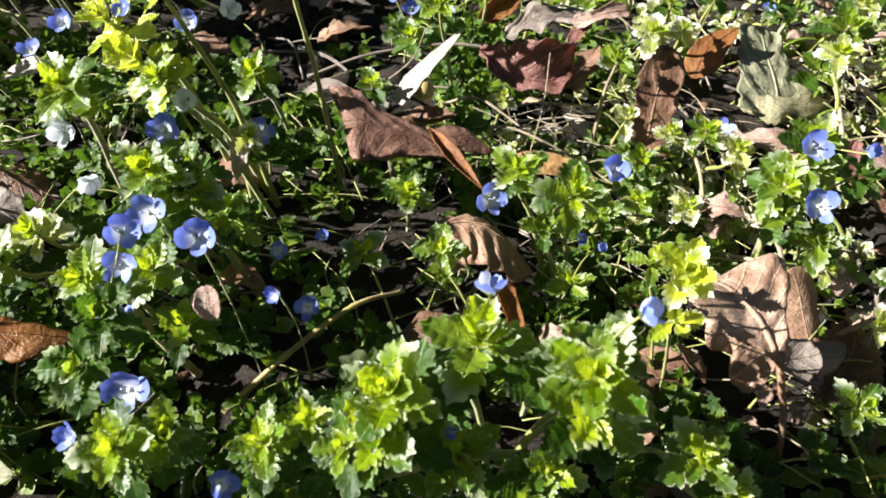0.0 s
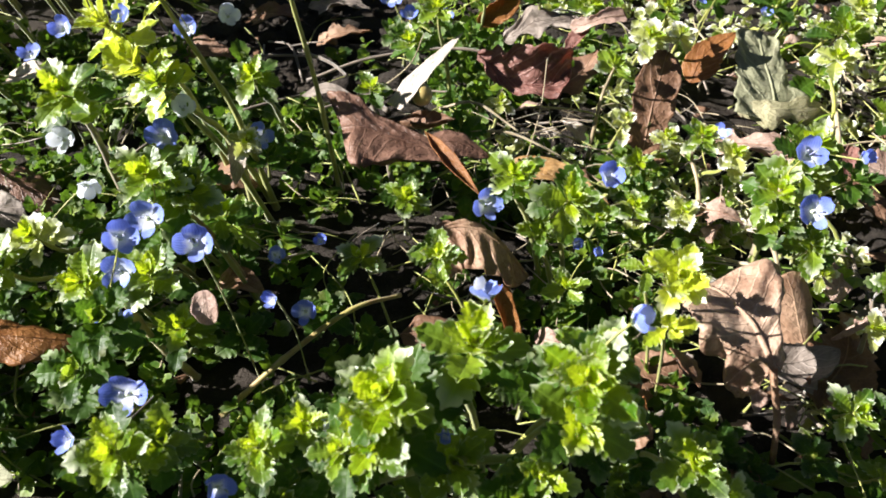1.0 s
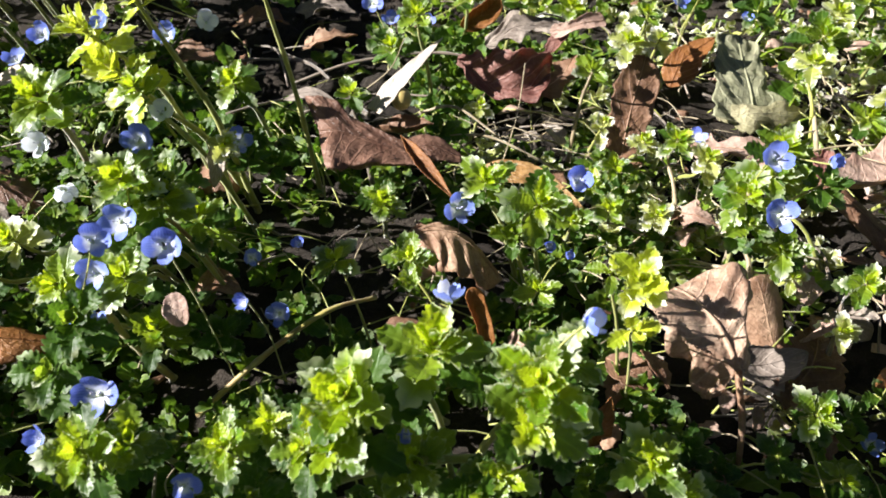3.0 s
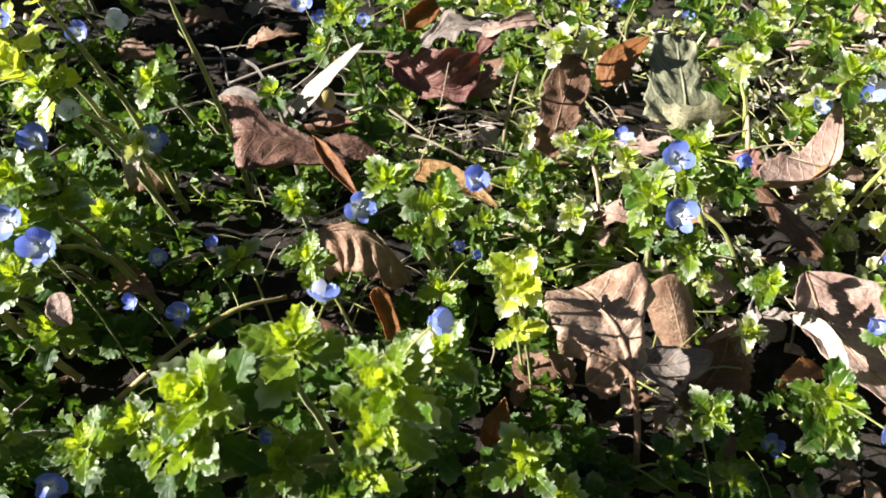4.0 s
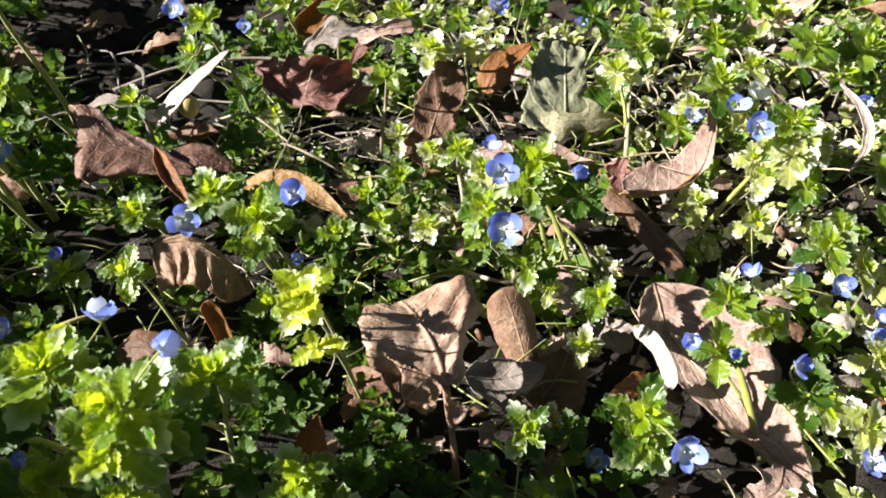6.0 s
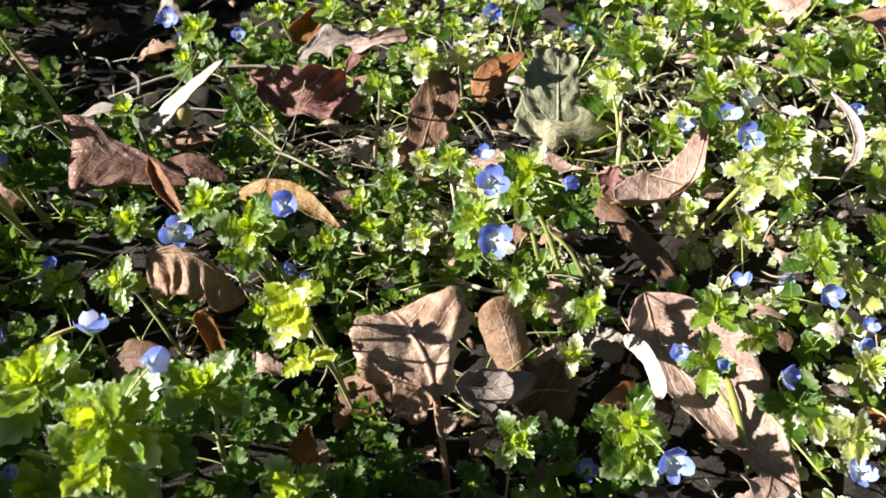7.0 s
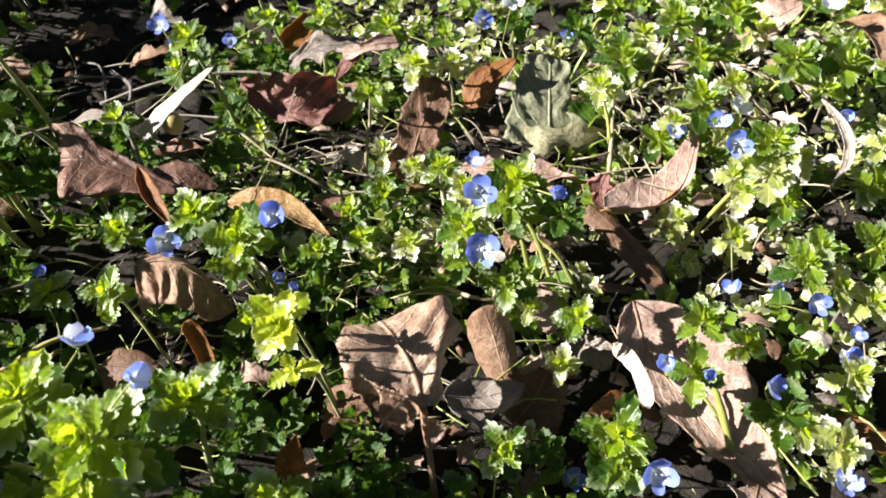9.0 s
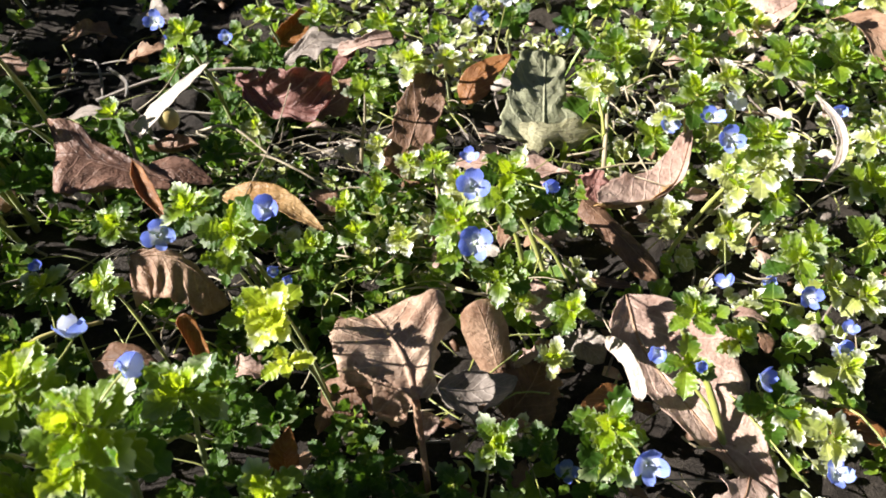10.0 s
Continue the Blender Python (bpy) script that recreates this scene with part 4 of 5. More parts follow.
shoot(-0.084, 0.191, 0.076, 0.010, "young", (-0.4, 0.0), base=(-0.062, 0.206), thick=0.0010, seed=5)
shoot(-0.075, 0.149, 0.075, 0.012, "young", (0.0, -0.3), base=(-0.060, 0.168), stem="red", seed=6, pairs=8)
shoot(-0.066, 0.150, 0.068, 0.011, "green", (0.3, -0.1), base=(-0.060, 0.166), seed=7)
shoot(-0.062, 0.196, 0.050, 0.008, "pale", (0.5, -0.3), base=(-0.072, 0.214), seed=8, thick=0.0012)
shoot(-0.114, 0.150, 0.052, 0.011, "pale", (-0.1, -0.3), seed=9)
shoot(-0.123, 0.140, 0.050, 0.010, "green", (-0.3, -0.3), seed=10)
shoot(-0.094, 0.132, 0.052, 0.011, "green", (-0.1, -0.5), base=(-0.085, 0.150), seed=11, pairs=8)
shoot(-0.089, 0.108, 0.046, 0.012, "dark", (0.0, -0.5), base=(-0.095, 0.130), seed=12, pairs=7)
shoot(-0.065, 0.077, 0.062, 0.011, "young", (0.0, -0.3), seed=13, pairs=9)
shoot(-0.058, 0.083, 0.056, 0.010, "green", (0.4, 0.0), seed=14)
shoot(-0.037, 0.080, 0.059, 0.009, "young", (-0.1, -0.1), seed=15, pairs=8)
shoot(-0.028, 0.086, 0.058, 0.008, "young", (0.2, 0.1), seed=16, pairs=6)
shoot(-0.033, 0.078, 0.040, 0.010, "dark", (0.2, -0.2), seed=17)
# foreground plant
FORE = (0.013, 0.099)
shoot(-0.010, 0.081, 0.077, 0.0132, "young", (-0.2, -0.2), base=FORE, stem="green", thick=0.0009, seed=18, pairs=12)
shoot(-0.013, 0.078, 0.066, 0.0128, "young", (-0.4, -0.3), base=FORE, stem="green", thick=0.0008, seed=19, pairs=9)
shoot(-0.020, 0.079, 0.059, 0.0095, "green", (-0.6, -0.1), base=FORE, stem="green", thick=0.0007, seed=20, pairs=5)
shoot(0.028, 0.079, 0.084, 0.0135, "young", (-0.10, -0.25), base=FORE, stem="green", thick=0.0009, seed=141, pairs=13)
shoot(0.027, 0.075, 0.076, 0.0115, "young", (0.0, -0.45), base=FORE, stem="green", thick=0.0008, seed=142, pairs=4)
shoot(0.022, 0.077, 0.052, 0.0095, "young", (0.0, -0.5), base=FORE, stem="green", thick=0.0007, seed=143, pairs=4, loose=1.3)
shoot(0.008, 0.093, 0.078, 0.0128, "young", (0.1, 0.1), base=FORE, stem="green", thick=0.0009, seed=22, pairs=11)
shoot(0.004, 0.080, 0.052, 0.0110, "young", (0.0, -0.4), base=FORE, thick=0.0007, seed=25, pairs=6, loose=1.5)
shoot(0.018, 0.072, 0.050, 0.0110, "dark", (0.2, -0.4), base=FORE, thick=0.0007, seed=24, pairs=6)
shoot(0.037, 0.102, 0.062, 0.0110, "green", (0.1, 0.0), base=(0.030, 0.108), seed=26, pairs=7)
shoot(0.041, 0.113, 0.047, 0.0080, "dark", (0.1, 0.0), seed=27, pairs=6)
shoot(0.024, 0.106, 0.044, 0.0100, "dark", (0.1, 0.1), seed=28, pairs=6)
shoot(0.000, 0.104, 0.040, 0.0100, "dark", (-0.2, 0.0), seed=29, pairs=6)
# low dark growth in the hollow beside the big dry leaf, shade in its colour
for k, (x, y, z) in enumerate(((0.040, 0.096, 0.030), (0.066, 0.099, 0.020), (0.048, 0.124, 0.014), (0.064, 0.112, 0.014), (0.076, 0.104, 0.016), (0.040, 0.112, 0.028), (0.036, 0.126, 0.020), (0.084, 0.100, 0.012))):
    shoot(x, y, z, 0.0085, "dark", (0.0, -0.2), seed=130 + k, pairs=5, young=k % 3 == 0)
# tall shoots added past the left edge of view, blocking low sun
for k in range(16):
    edge = random.Random(4000 + k)
    shoot(edge.uniform(-0.25, -0.165), edge.uniform(0.06, 0.20), edge.uniform(0.055, 0.085), 0.013, "green", seed=160 + k, pairs=7, stretch=1.8)
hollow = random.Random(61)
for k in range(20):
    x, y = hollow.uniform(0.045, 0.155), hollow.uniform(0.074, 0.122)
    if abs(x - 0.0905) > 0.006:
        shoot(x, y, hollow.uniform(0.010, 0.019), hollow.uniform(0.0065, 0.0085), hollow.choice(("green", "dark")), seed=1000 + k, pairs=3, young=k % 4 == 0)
# middle
shoot(0.056, 0.117, 0.070, 0.0105, "lime", (0.0, -0.3), base=(0.066, 0.128), thick=0.0004, seed=30, pairs=6, stretch=0.65)
shoot(0.057, 0.116, 0.052, 0.0075, "lime", (-0.2, -0.6), base=(0.066, 0.128), thick=0.0004, seed=31, pairs=1, loose=0.7)
# extra shoot, added only to throw a shadow on the big dry leaf
shoot(0.0530, 0.131, 0.058, 0.0070, "green", (-0.2, 0.0), base=(0.064, 0.132), thick=0.0005, seed=131, pairs=2, loose=1.5)
shoot(0.000, 0.145, 0.049, 0.009, "green", (0.0, -0.3), base=(0.016, 0.140), thick=0.0005, seed=32, pairs=7)
shoot(-0.023, 0.153, 0.040, 0.009, "green", (-0.1, -0.2), base=(-0.010, 0.138), thick=0.0004, seed=33, pairs=6)
shoot(-0.010, 0.181, 0.040, 0.009, "green", (0.1, -0.2), seed=34, pairs=7)
shoot(-0.025, 0.233, 0.046, 0.008, "green", (0.0, -0.2), base=(-0.018, 0.226), seed=35, pairs=6, stem="twig", thick=0.0010)
shoot(0.022, 0.167, 0.060, 0.0105, "green", (-0.1, -0.3), base=(0.036, 0.178), seed=36, pairs=8)
shoot(0.037, 0.156, 0.060, 0.0115, "green", (0.2, -0.4), base=(0.044, 0.172), seed=37, pairs=8)
shoot(0.031, 0.161, 0.043, 0.0085, "green", (0.0, -0.4), base=(0.040, 0.166), seed=38, pairs=6, young=False)
shoot(0.038, 0.147, 0.033, 0.008, "green", (0.1, -0.3), seed=39, pairs=6)
shoot(0.094, 0.215, 0.038, 0.009, "young", (0.0, -0.2), base=(0.098, 0.200), stem="straw", seed=40, pairs=7)
shoot(0.102, 0.204, 0.038, 0.009, "pale", (0.1, -0.2), seed=41, pairs=6)
shoot(0.119, 0.190, 0.054, 0.012, "young", (0.0, -0.2), base=(0.136, 0.186), thick=0.0009, seed=42, pairs=8)
shoot(0.117, 0.186, 0.046, 0.012, "green", (-0.1, -0.4), base=(0.128, 0.186), seed=43, pairs=6, young=False)
shoot(0.134, 0.184, 0.044, 0.012, "dark", (0.4, -0.2), base=(0.146, 0.178), seed=44, pairs=5, thick=0.0007)
shoot(0.101, 0.168, 0.053, 0.0105, "young", (-0.2, -0.2), base=(0.112, 0.186), stem="straw", thick=0.0011, seed=45, pairs=7)
shoot(0.103, 0.164, 0.044, 0.011, "green", (-0.1, -0.5), base=(0.112, 0.184), seed=46, pairs=5, young=False)
shoot(0.115, 0.161, 0.036, 0.010, "green", (0.0, -0.4), seed=47, pairs=7, young=False)
shoot(0.123, 0.162, 0.022, 0.007, "pale", (0.1, -0.3), seed=48, pairs=4)
shoot(0.067, 0.249, 0.046, 0.011, "green", (0.1, -0.1), base=(0.062, 0.248), stem="straw", seed=49, pairs=4, loose=1.6, young=False)
shoot(0.024, 0.243, 0.034, 0.007, "pale", (0.1, -0.2), seed=50, pairs=6, stretch=2)
shoot(0.072, 0.237, 0.030, 0.008, "pale", (0.1, -0.2), seed=51, pairs=5, stretch=2)
shoot(0.084, 0.268, 0.048, 0.011, "pale", (0.0, -0.2), seed=52, pairs=7)
shoot(0.099, 0.276, 0.044, 0.0085, "pale", (0.1, -0.1), seed=53, pairs=5)
shoot(0.096, 0.291, 0.048, 0.0085, "young", (0.0, -0.1), seed=54, pairs=5)
shoot(0.000, 0.257, 0.066, 0.0090, "green", (0.0, -0.2), base=(0.006, 0.276), seed=56, pairs=6)
shoot(0.020, 0.306, 0.048, 0.008, "green", (0.0, -0.2), seed=59, pairs=6)
shoot(0.043, 0.298, 0.052, 0.009, "green", (0.0, -0.1), seed=60, pairs=6)
shoot(-0.012, 0.268, 0.046, 0.010, "green", (-0.3, -0.1), seed=61, pairs=6)
# right
shoot(0.141, 0.109, 0.034, 0.012, "young", (0.0, -0.3), seed=62, pairs=8)
shoot(0.142, 0.105, 0.026, 0.012, "green", (0.1, -0.5), seed=63, pairs=5, young=False)
shoot(0.111, 0.109, 0.025, 0.009, "green", (0.0, -0.3), seed=64, pairs=7)
shoot(0.057, 0.083, 0.047, 0.0095, "young", (0.1, -0.2), seed=65, pairs=7)
shoot(0.066, 0.080, 0.036, 0.009, "green", (0.3, -0.2), seed=66, pairs=5)
shoot(0.167, 0.137, 0.047, 0.0095, "green", (0.0, -0.1), base=(0.182, 0.114), thick=0.0011, seed=67, pairs=7)
shoot(0.165, 0.128, 0.034, 0.009, "green", (-0.2, -0.3), base=(0.184, 0.118), thick=0.0006, seed=68, pairs=4, loose=1.6)
shoot(0.186, 0.143, 0.028, 0.008, "green", (0.0, -0.2), seed=69, pairs=6)
shoot(0.135, 0.147, 0.036, 0.009, "green", (0.0, -0.2), base=(0.126, 0.132), stem="twig", thick=0.0007, seed=70, pairs=7)
shoot(0.130, 0.140, 0.022, 0.009, "pale", (0.0, -0.3), base=(0.126, 0.132), seed=71, pairs=5)
shoot(0.212, 0.171, 0.034, 0.010, "young", (0.0, -0.2), seed=72, pairs=7)
shoot(0.224, 0.168, 0.026, 0.011, "pale", (0.3, -0.2), seed=73, pairs=5, loose=1.6)
shoot(0.198, 0.122, 0.018, 0.011, "pale", (0.1, -0.4), seed=74, pairs=6, loose=1.6)
shoot(0.206, 0.113, 0.020, 0.010, "pale", (0.2, -0.4), seed=75, pairs=5, loose=1.6)
shoot(0.194, 0.125, 0.020, 0.012, "dark", (0.0, 0.0), seed=76, pairs=3, loose=1.4)
shoot(0.216, 0.203, 0.031, 0.010, "green", (0.0, -0.2), seed=77, pairs=7)
shoot(0.209, 0.213, 0.052, 0.0125, "green", (0.0, -0.2), base=(0.212, 0.225), seed=78, pairs=9)
shoot(0.210, 0.207, 0.042, 0.012, "pale", (0.1, -0.4), base=(0.212, 0.222), seed=79, pairs=5, young=False)
shoot(0.204, 0.210, 0.030, 0.011, "pale", (-0.2, -0.3), seed=80, pairs=3, loose=1.8)
shoot(0.199, 0.197, 0.020, 0.011, "pale", (0.0, -0.3), seed=81, pairs=3, loose=1.8)
shoot(0.160, 0.274, 0.026, 0.014, "green", (-0.3, -0.6), base=(0.168, 0.282), seed=82, pairs=1, loose=0.6, young=False)
shoot(0.172, 0.286, 0.041, 0.013, "young", (0.0, -0.3), base=(0.158, 0.216), stem="straw", thick=0.0009, seed=83, pairs=8)
shoot(0.158, 0.262, 0.042, 0.011, "pale", (-0.3, -0.2), base=(0.167, 0.254), seed=84, pairs=6)
shoot(0.178, 0.296, 0.038, 0.012, "pale", (0.1, 0.0), seed=85, pairs=7)
shoot(0.194, 0.245, 0.047, 0.011, "young", (0.0, -0.2), base=(0.196, 0.238), stem="red", seed=86, pairs=7)
shoot(0.186, 0.248, 0.034, 0.010, "pale", (-0.1, -0.3), seed=87, pairs=5)
shoot(0.207, 0.294, 0.038, 0.011, "young", (0.0, -0.1), seed=88, pairs=7)
shoot(0.214, 0.268, 0.040, 0.010, "pale", (0.1, -0.2), seed=89, pairs=6)
shoot(0.245, 0.285, 0.042, 0.012, "green", (0.0, -0.2), seed=90, pairs=7)
shoot(0.269, 0.287, 0.038, 0.013, "green", (0.1, -0.2), seed=91, pairs=7)
shoot(0.258, 0.300, 0.034, 0.012, "pale", (0.0, -0.2), seed=92, pairs=6)
shoot(0.225, 0.312, 0.048, 0.012, "young", (0.0, -0.1), seed=93, pairs=7)
shoot(0.198, 0.307, 0.048, 0.012, "young", (0.0, -0.1), seed=94, pairs=7)
shoot(0.182, 0.300, 0.044, 0.011, "pale", (0.0, -0.1), seed=95, pairs=6)
shoot(0.235, 0.165, 0.022, 0.011, "pale", (0.1, -0.3), seed=96, pairs=5, loose=1.6)
shoot(0.247, 0.189, 0.024, 0.012, "green", (0.1, -0.3), seed=97, pairs=6)
shoot(0.218, 0.136, 0.022, 0.010, "pale", (0.1, -0.3), seed=98, pairs=5, loose=1.5)
shoot(0.260, 0.222, 0.024, 0.012, "green", (0.1, -0.2), seed=99, pairs=6)
shoot(0.235, 0.235, 0.026, 0.010, "pale", (0.0, -0.2), seed=100, pairs=5)
shoot(0.228, 0.190, 0.022, 0.010, "green", (0.0, -0.2), seed=101, pairs=5)
shoot(0.180, 0.205, 0.022, 0.009, "pale", (0.0, -0.2), seed=102, pairs=5)
shoot(0.083, 0.188, 0.026, 0.008, "pale", (0.0, -0.2), seed=103, pairs=6)
shoot(0.067, 0.190, 0.027, 0.008, "green", (0.0, -0.2), seed=104, pairs=6)
shoot(0.053, 0.182, 0.028, 0.009, "green", (0.0, -0.2), seed=105, pairs=5)
shoot(0.062, 0.200, 0.030, 0.008, "green", (0.0, -0.2), seed=106, pairs=6)
shoot(0.084, 0.222, 0.032, 0.008, "pale", (0.0, -0.2), seed=107, pairs=6)
shoot(0.073, 0.215, 0.026, 0.008, "green", (0.0, -0.2), seed=108, pairs=6)
shoot(0.278, 0.255, 0.026, 0.011, "pale", (0.1, -0.2), seed=109, pairs=5)
shoot(0.248, 0.330, 0.030, 0.012, "pale", (0.1, -0.2), seed=110, pairs=5)
shoot(0.160, 0.330, 0.030, 0.011, "dark", (0.1, -0.2), seed=111, pairs=6)
shoot(0.130, 0.330, 0.034, 0.011, "dark", (0.1, -0.2), seed=112, pairs=6)
shoot(0.070, 0.325, 0.034, 0.010, "green", (0.1, -0.2), seed=113, pairs=6)

# more shoots of the same bed, around and beyond; some added as shade casters
bed = random.Random(21)


def free_of(x, y, zones):
    return all((x - a) ** 2 + (y - b) ** 2 > r * r for a, b, r in zones)


BARE = [(0.090, 0.132, 0.030), (-0.010, 0.200, 0.032), (0.045, 0.268, 0.032), (0.130, 0.270, 0.036), (0.168, 0.130, 0.034), (0.160, 0.196, 0.018), (0.172, 0.228, 0.022), (0.012, 0.162, 0.018), (0.115, 0.140, 0.022), (-0.085, 0.350, 0.06), (0.150, 0.288, 0.014), (-0.060, 0.300, 0.042), (-0.030, 0.272, 0.022), (-0.036, 0.186, 0.026), (-0.018, 0.166, 0.022), (-0.044, 0.160, 0.016), (-0.030, 0.206, 0.018)]
for k in range(70):
    x, y = bed.uniform(-0.34, 0.5), bed.uniform(0.02, 0.62)
    inside = -0.13 + (-0.13) * max(0, (y - 0.1) / 0.3) < x < 0.24 + 0.12 * max(0, (y - 0.1) / 0.3) and 0.05 < y < 0.35
    if inside or y < 0.06 and -0.1 < x < 0.25 or not free_of(x, y, BARE):
        continue
    tall = bed.uniform(0.03, 0.06) if x > 0 else bed.uniform(0.045, 0.085)
    shoot(x, y, tall, bed.uniform(0.010, 0.013), bed.choice(("green", "pale", "young", "dark")), seed=200 + k, pairs=6)
for k in range(5):
    shoot(bed.uniform(-0.09, -0.05), bed.uniform(0.125, 0.185), bed.uniform(0.042, 0.058), 0.011, "green", seed=900 + k, pairs=7)
# every second shoot gets dark leaves to put shade into this area
for k in range(8):
    x, y = bed.uniform(-0.118, -0.055), bed.uniform(0.105, 0.235)
    shoot(x, y, bed.uniform(0.036, 0.060), bed.uniform(0.010, 0.012), ("green", "dark")[k % 2], seed=500 + k, pairs=7)
# added crowns, mostly out of view, that shade the bare soil
for k in range(24):
    shoot(bed.uniform(-0.25, -0.13), bed.uniform(0.315, 0.41), bed.uniform(0.055, 0.10), 0.014, "green", seed=700 + k, pairs=7)
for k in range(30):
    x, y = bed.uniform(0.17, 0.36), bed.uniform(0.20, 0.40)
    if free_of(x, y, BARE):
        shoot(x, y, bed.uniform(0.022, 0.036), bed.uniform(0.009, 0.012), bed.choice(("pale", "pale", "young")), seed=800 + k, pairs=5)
# added shoots beyond view, tall enough to shadow the soil
for k in range(16):
    shoot(bed.uniform(-0.20, -0.11), bed.uniform(0.39, 0.48), bed.uniform(0.07, 0.10), 0.013, "green", seed=600 + k, pairs=9, stretch=2.2)
# unseen tall shoots added far left as further sun blockers
for k in range(44):
    x, y = bed.uniform(-0.34, -0.17), bed.uniform(0.24, 0.50)
    shoot(x, y, bed.uniform(0.065, 0.10), bed.uniform(0.011, 0.014), "green", seed=400 + k, pairs=9, stretch=2.2)
# low dark fillers, their leaf colour carrying part of the shade in the gaps
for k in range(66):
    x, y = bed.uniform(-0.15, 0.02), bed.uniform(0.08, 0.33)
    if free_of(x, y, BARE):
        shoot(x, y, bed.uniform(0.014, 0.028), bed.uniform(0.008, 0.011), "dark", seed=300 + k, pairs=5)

# ---- flowers ----
FRONT, UP, LEFT, RIGHT = (0.0, -0.75, 0.65), (0.0, -0.35, 0.95), (-0.5, -0.5, 0.7), (0.45, -0.55, 0.7)
flower(-0.075, 0.166, 0.072, 0.0105, FRONT, 0, "deep")
flower(-0.072, 0.136, 0.069, 0.0105, FRONT, 20, "pale")
flower(-0.075, 0.127, 0.071, 0.0095, RIGHT, 0, "pale")
flower(-0.055, 0.121, 0.075, 0.0105, (0.1, -0.4, 0.5), 0, "pale", 10)
flower(-0.080, 0.129, 0.057, 0.0100, FRONT, 40, "pale")
flower(-0.082, 0.121, 0.046, 0.0105, (0.3, -0.1, 0.9), 0, "blue", 10)
flower(-0.042, 0.126, 0.050, 0.0070, LEFT, 0, "blue", 20)
flower(-0.038, 0.138, 0.031, 0.0085, FRONT, 0, "deep")
flower(-0.073, 0.100, 0.046, 0.0120, (0.1, -0.7, 0.7), 0, "blue")
flower(-0.078, 0.191, 0.064, 0.0090, (0.2, -0.5, 0.7), 0, "white", 10)
flower(-0.098, 0.160, 0.059, 0.0095, (0.3, -0.75, 0.2), 0, "white", 22)
flower(-0.096, 0.155, 0.079, 0.0080, FRONT, 0, "white", 8)
flower(-0.059, 0.200, 0.047, 0.0095, RIGHT, 0, "pale")
flower(-0.081, 0.220, 0.075, 0.0085, FRONT, 0, "blue")
flower(-0.092, 0.203, 0.088, 0.0080, LEFT, 0, "blue", 20)
flower(-0.066, 0.217, 0.081, 0.0085, (0.3, -0.6, 0.5), 0, "white", 8)
flower(-0.110, 0.200, 0.086, 0.0080, FRONT, 0, "pale")
flower(-0.152, 0.247, 0.050, 0.0100, UP, 0, "pale")
flower(-0.046, 0.076, 0.047, 0.0085, RIGHT, 0, "blue", 20)
flower(-0.082, 0.088, 0.046, 0.0085, LEFT, 0, "pale", 20)
flower(-0.049, 0.157, 0.035, 0.0065, RIGHT, 0, "pale", 5)
flower(-0.039, 0.176, 0.022, 0.0060, UP, 0, "blue", 20)
flower(0.014, 0.160, 0.052, 0.0100, (0.4, -0.7, 0.6), 0, "pale")
flower(0.047, 0.159, 0.063, 0.0100, (0.1, -0.5, 0.7), 10, "blue", 15)
flower(0.011, 0.112, 0.067, 0.0100, (0.1, 0.45, 0.9), 0, "faded", 18)
flower(0.037, 0.088, 0.087, 0.0085, (0.55, -0.2, 0.7), 0, "mixed", 26)
flower(0.043, 0.166, 0.031, 0.0060, FRONT, 0, "deep", 30)
flower(0.048, 0.161, 0.032, 0.0060, RIGHT, 0, "pale", 30)
flower(-0.023, 0.087, 0.055, 0.0060, FRONT, 0, "white", 40)
flower(0.002, 0.082, 0.058, 0.0065, FRONT, 0, "pale", 40)
flower(0.105, 0.168, 0.064, 0.0105, (0.0, -0.5, 0.7), -15, "blue")
flower(0.106, 0.156, 0.053, 0.0110, (-0.1, -0.75, 0.6), 30, "blue")
flower(0.129, 0.179, 0.054, 0.0080, RIGHT, 0, "pale", 25)
flower(0.155, 0.127, 0.040, 0.0085, (-0.2, -0.6, 0.4), 0, "pale", 30)
flower(0.166, 0.125, 0.037, 0.0055, (0.1, -0.7, 0.5), 0, "deep", 30)
flower(0.146, 0.094, 0.039, 0.0100, (0.0, -0.75, 0.6), 0, "pale")
flower(0.195, 0.210, 0.049, 0.0105, FRONT, 0, "pale")
flower(0.221, 0.271, 0.022, 0.0110, (0.2, -0.3, 0.9), 0, "white")
flower(0.198, 0.236, 0.040, 0.0100, UP, 10, "pale")
flower(0.267, 0.272, 0.018, 0.0095, FRONT, 0, "pale", 20)
flower(0.185, 0.124, 0.032, 0.0085, RIGHT, 0, "blue", 10)
flower(0.212, 0.183, 0.006, 0.0085, RIGHT, 0, "pale", 20)
flower(0.211, 0.157, 0.028, 0.0085, FRONT, 20, "blue")
flower(0.196, 0.181, 0.008, 0.0085, (-0.4, 0.2, 0.9), 0, "deep")
flower(0.206, 0.106, 0.012, 0.0090, UP, 0, "pale")
flower(0.132, 0.110, 0.006, 0.0075, UP, 0, "deep")
flower(-0.019, 0.280, 0.056, 0.0090, FRONT, 0, "deep")
flower(-0.012, 0.278, 0.050, 0.0080, UP, 0, "deep")
flower(0.003, 0.296, 0.040, 0.0065, FRONT, 0, "blue")
flower(0.112, 0.303, 0.046, 0.0095, RIGHT, 0, "deep")
flower(0.125, 0.309, 0.052, 0.0110, FRONT, 0, "white")
flower(0.153, 0.325, 0.026, 0.0070, UP, 0, "deep")
flower(0.186, 0.245, 0.030, 0.0090, UP, 0, "pale")
flower(0.202, 0.248, 0.032, 0.0070, RIGHT, 0, "blue")
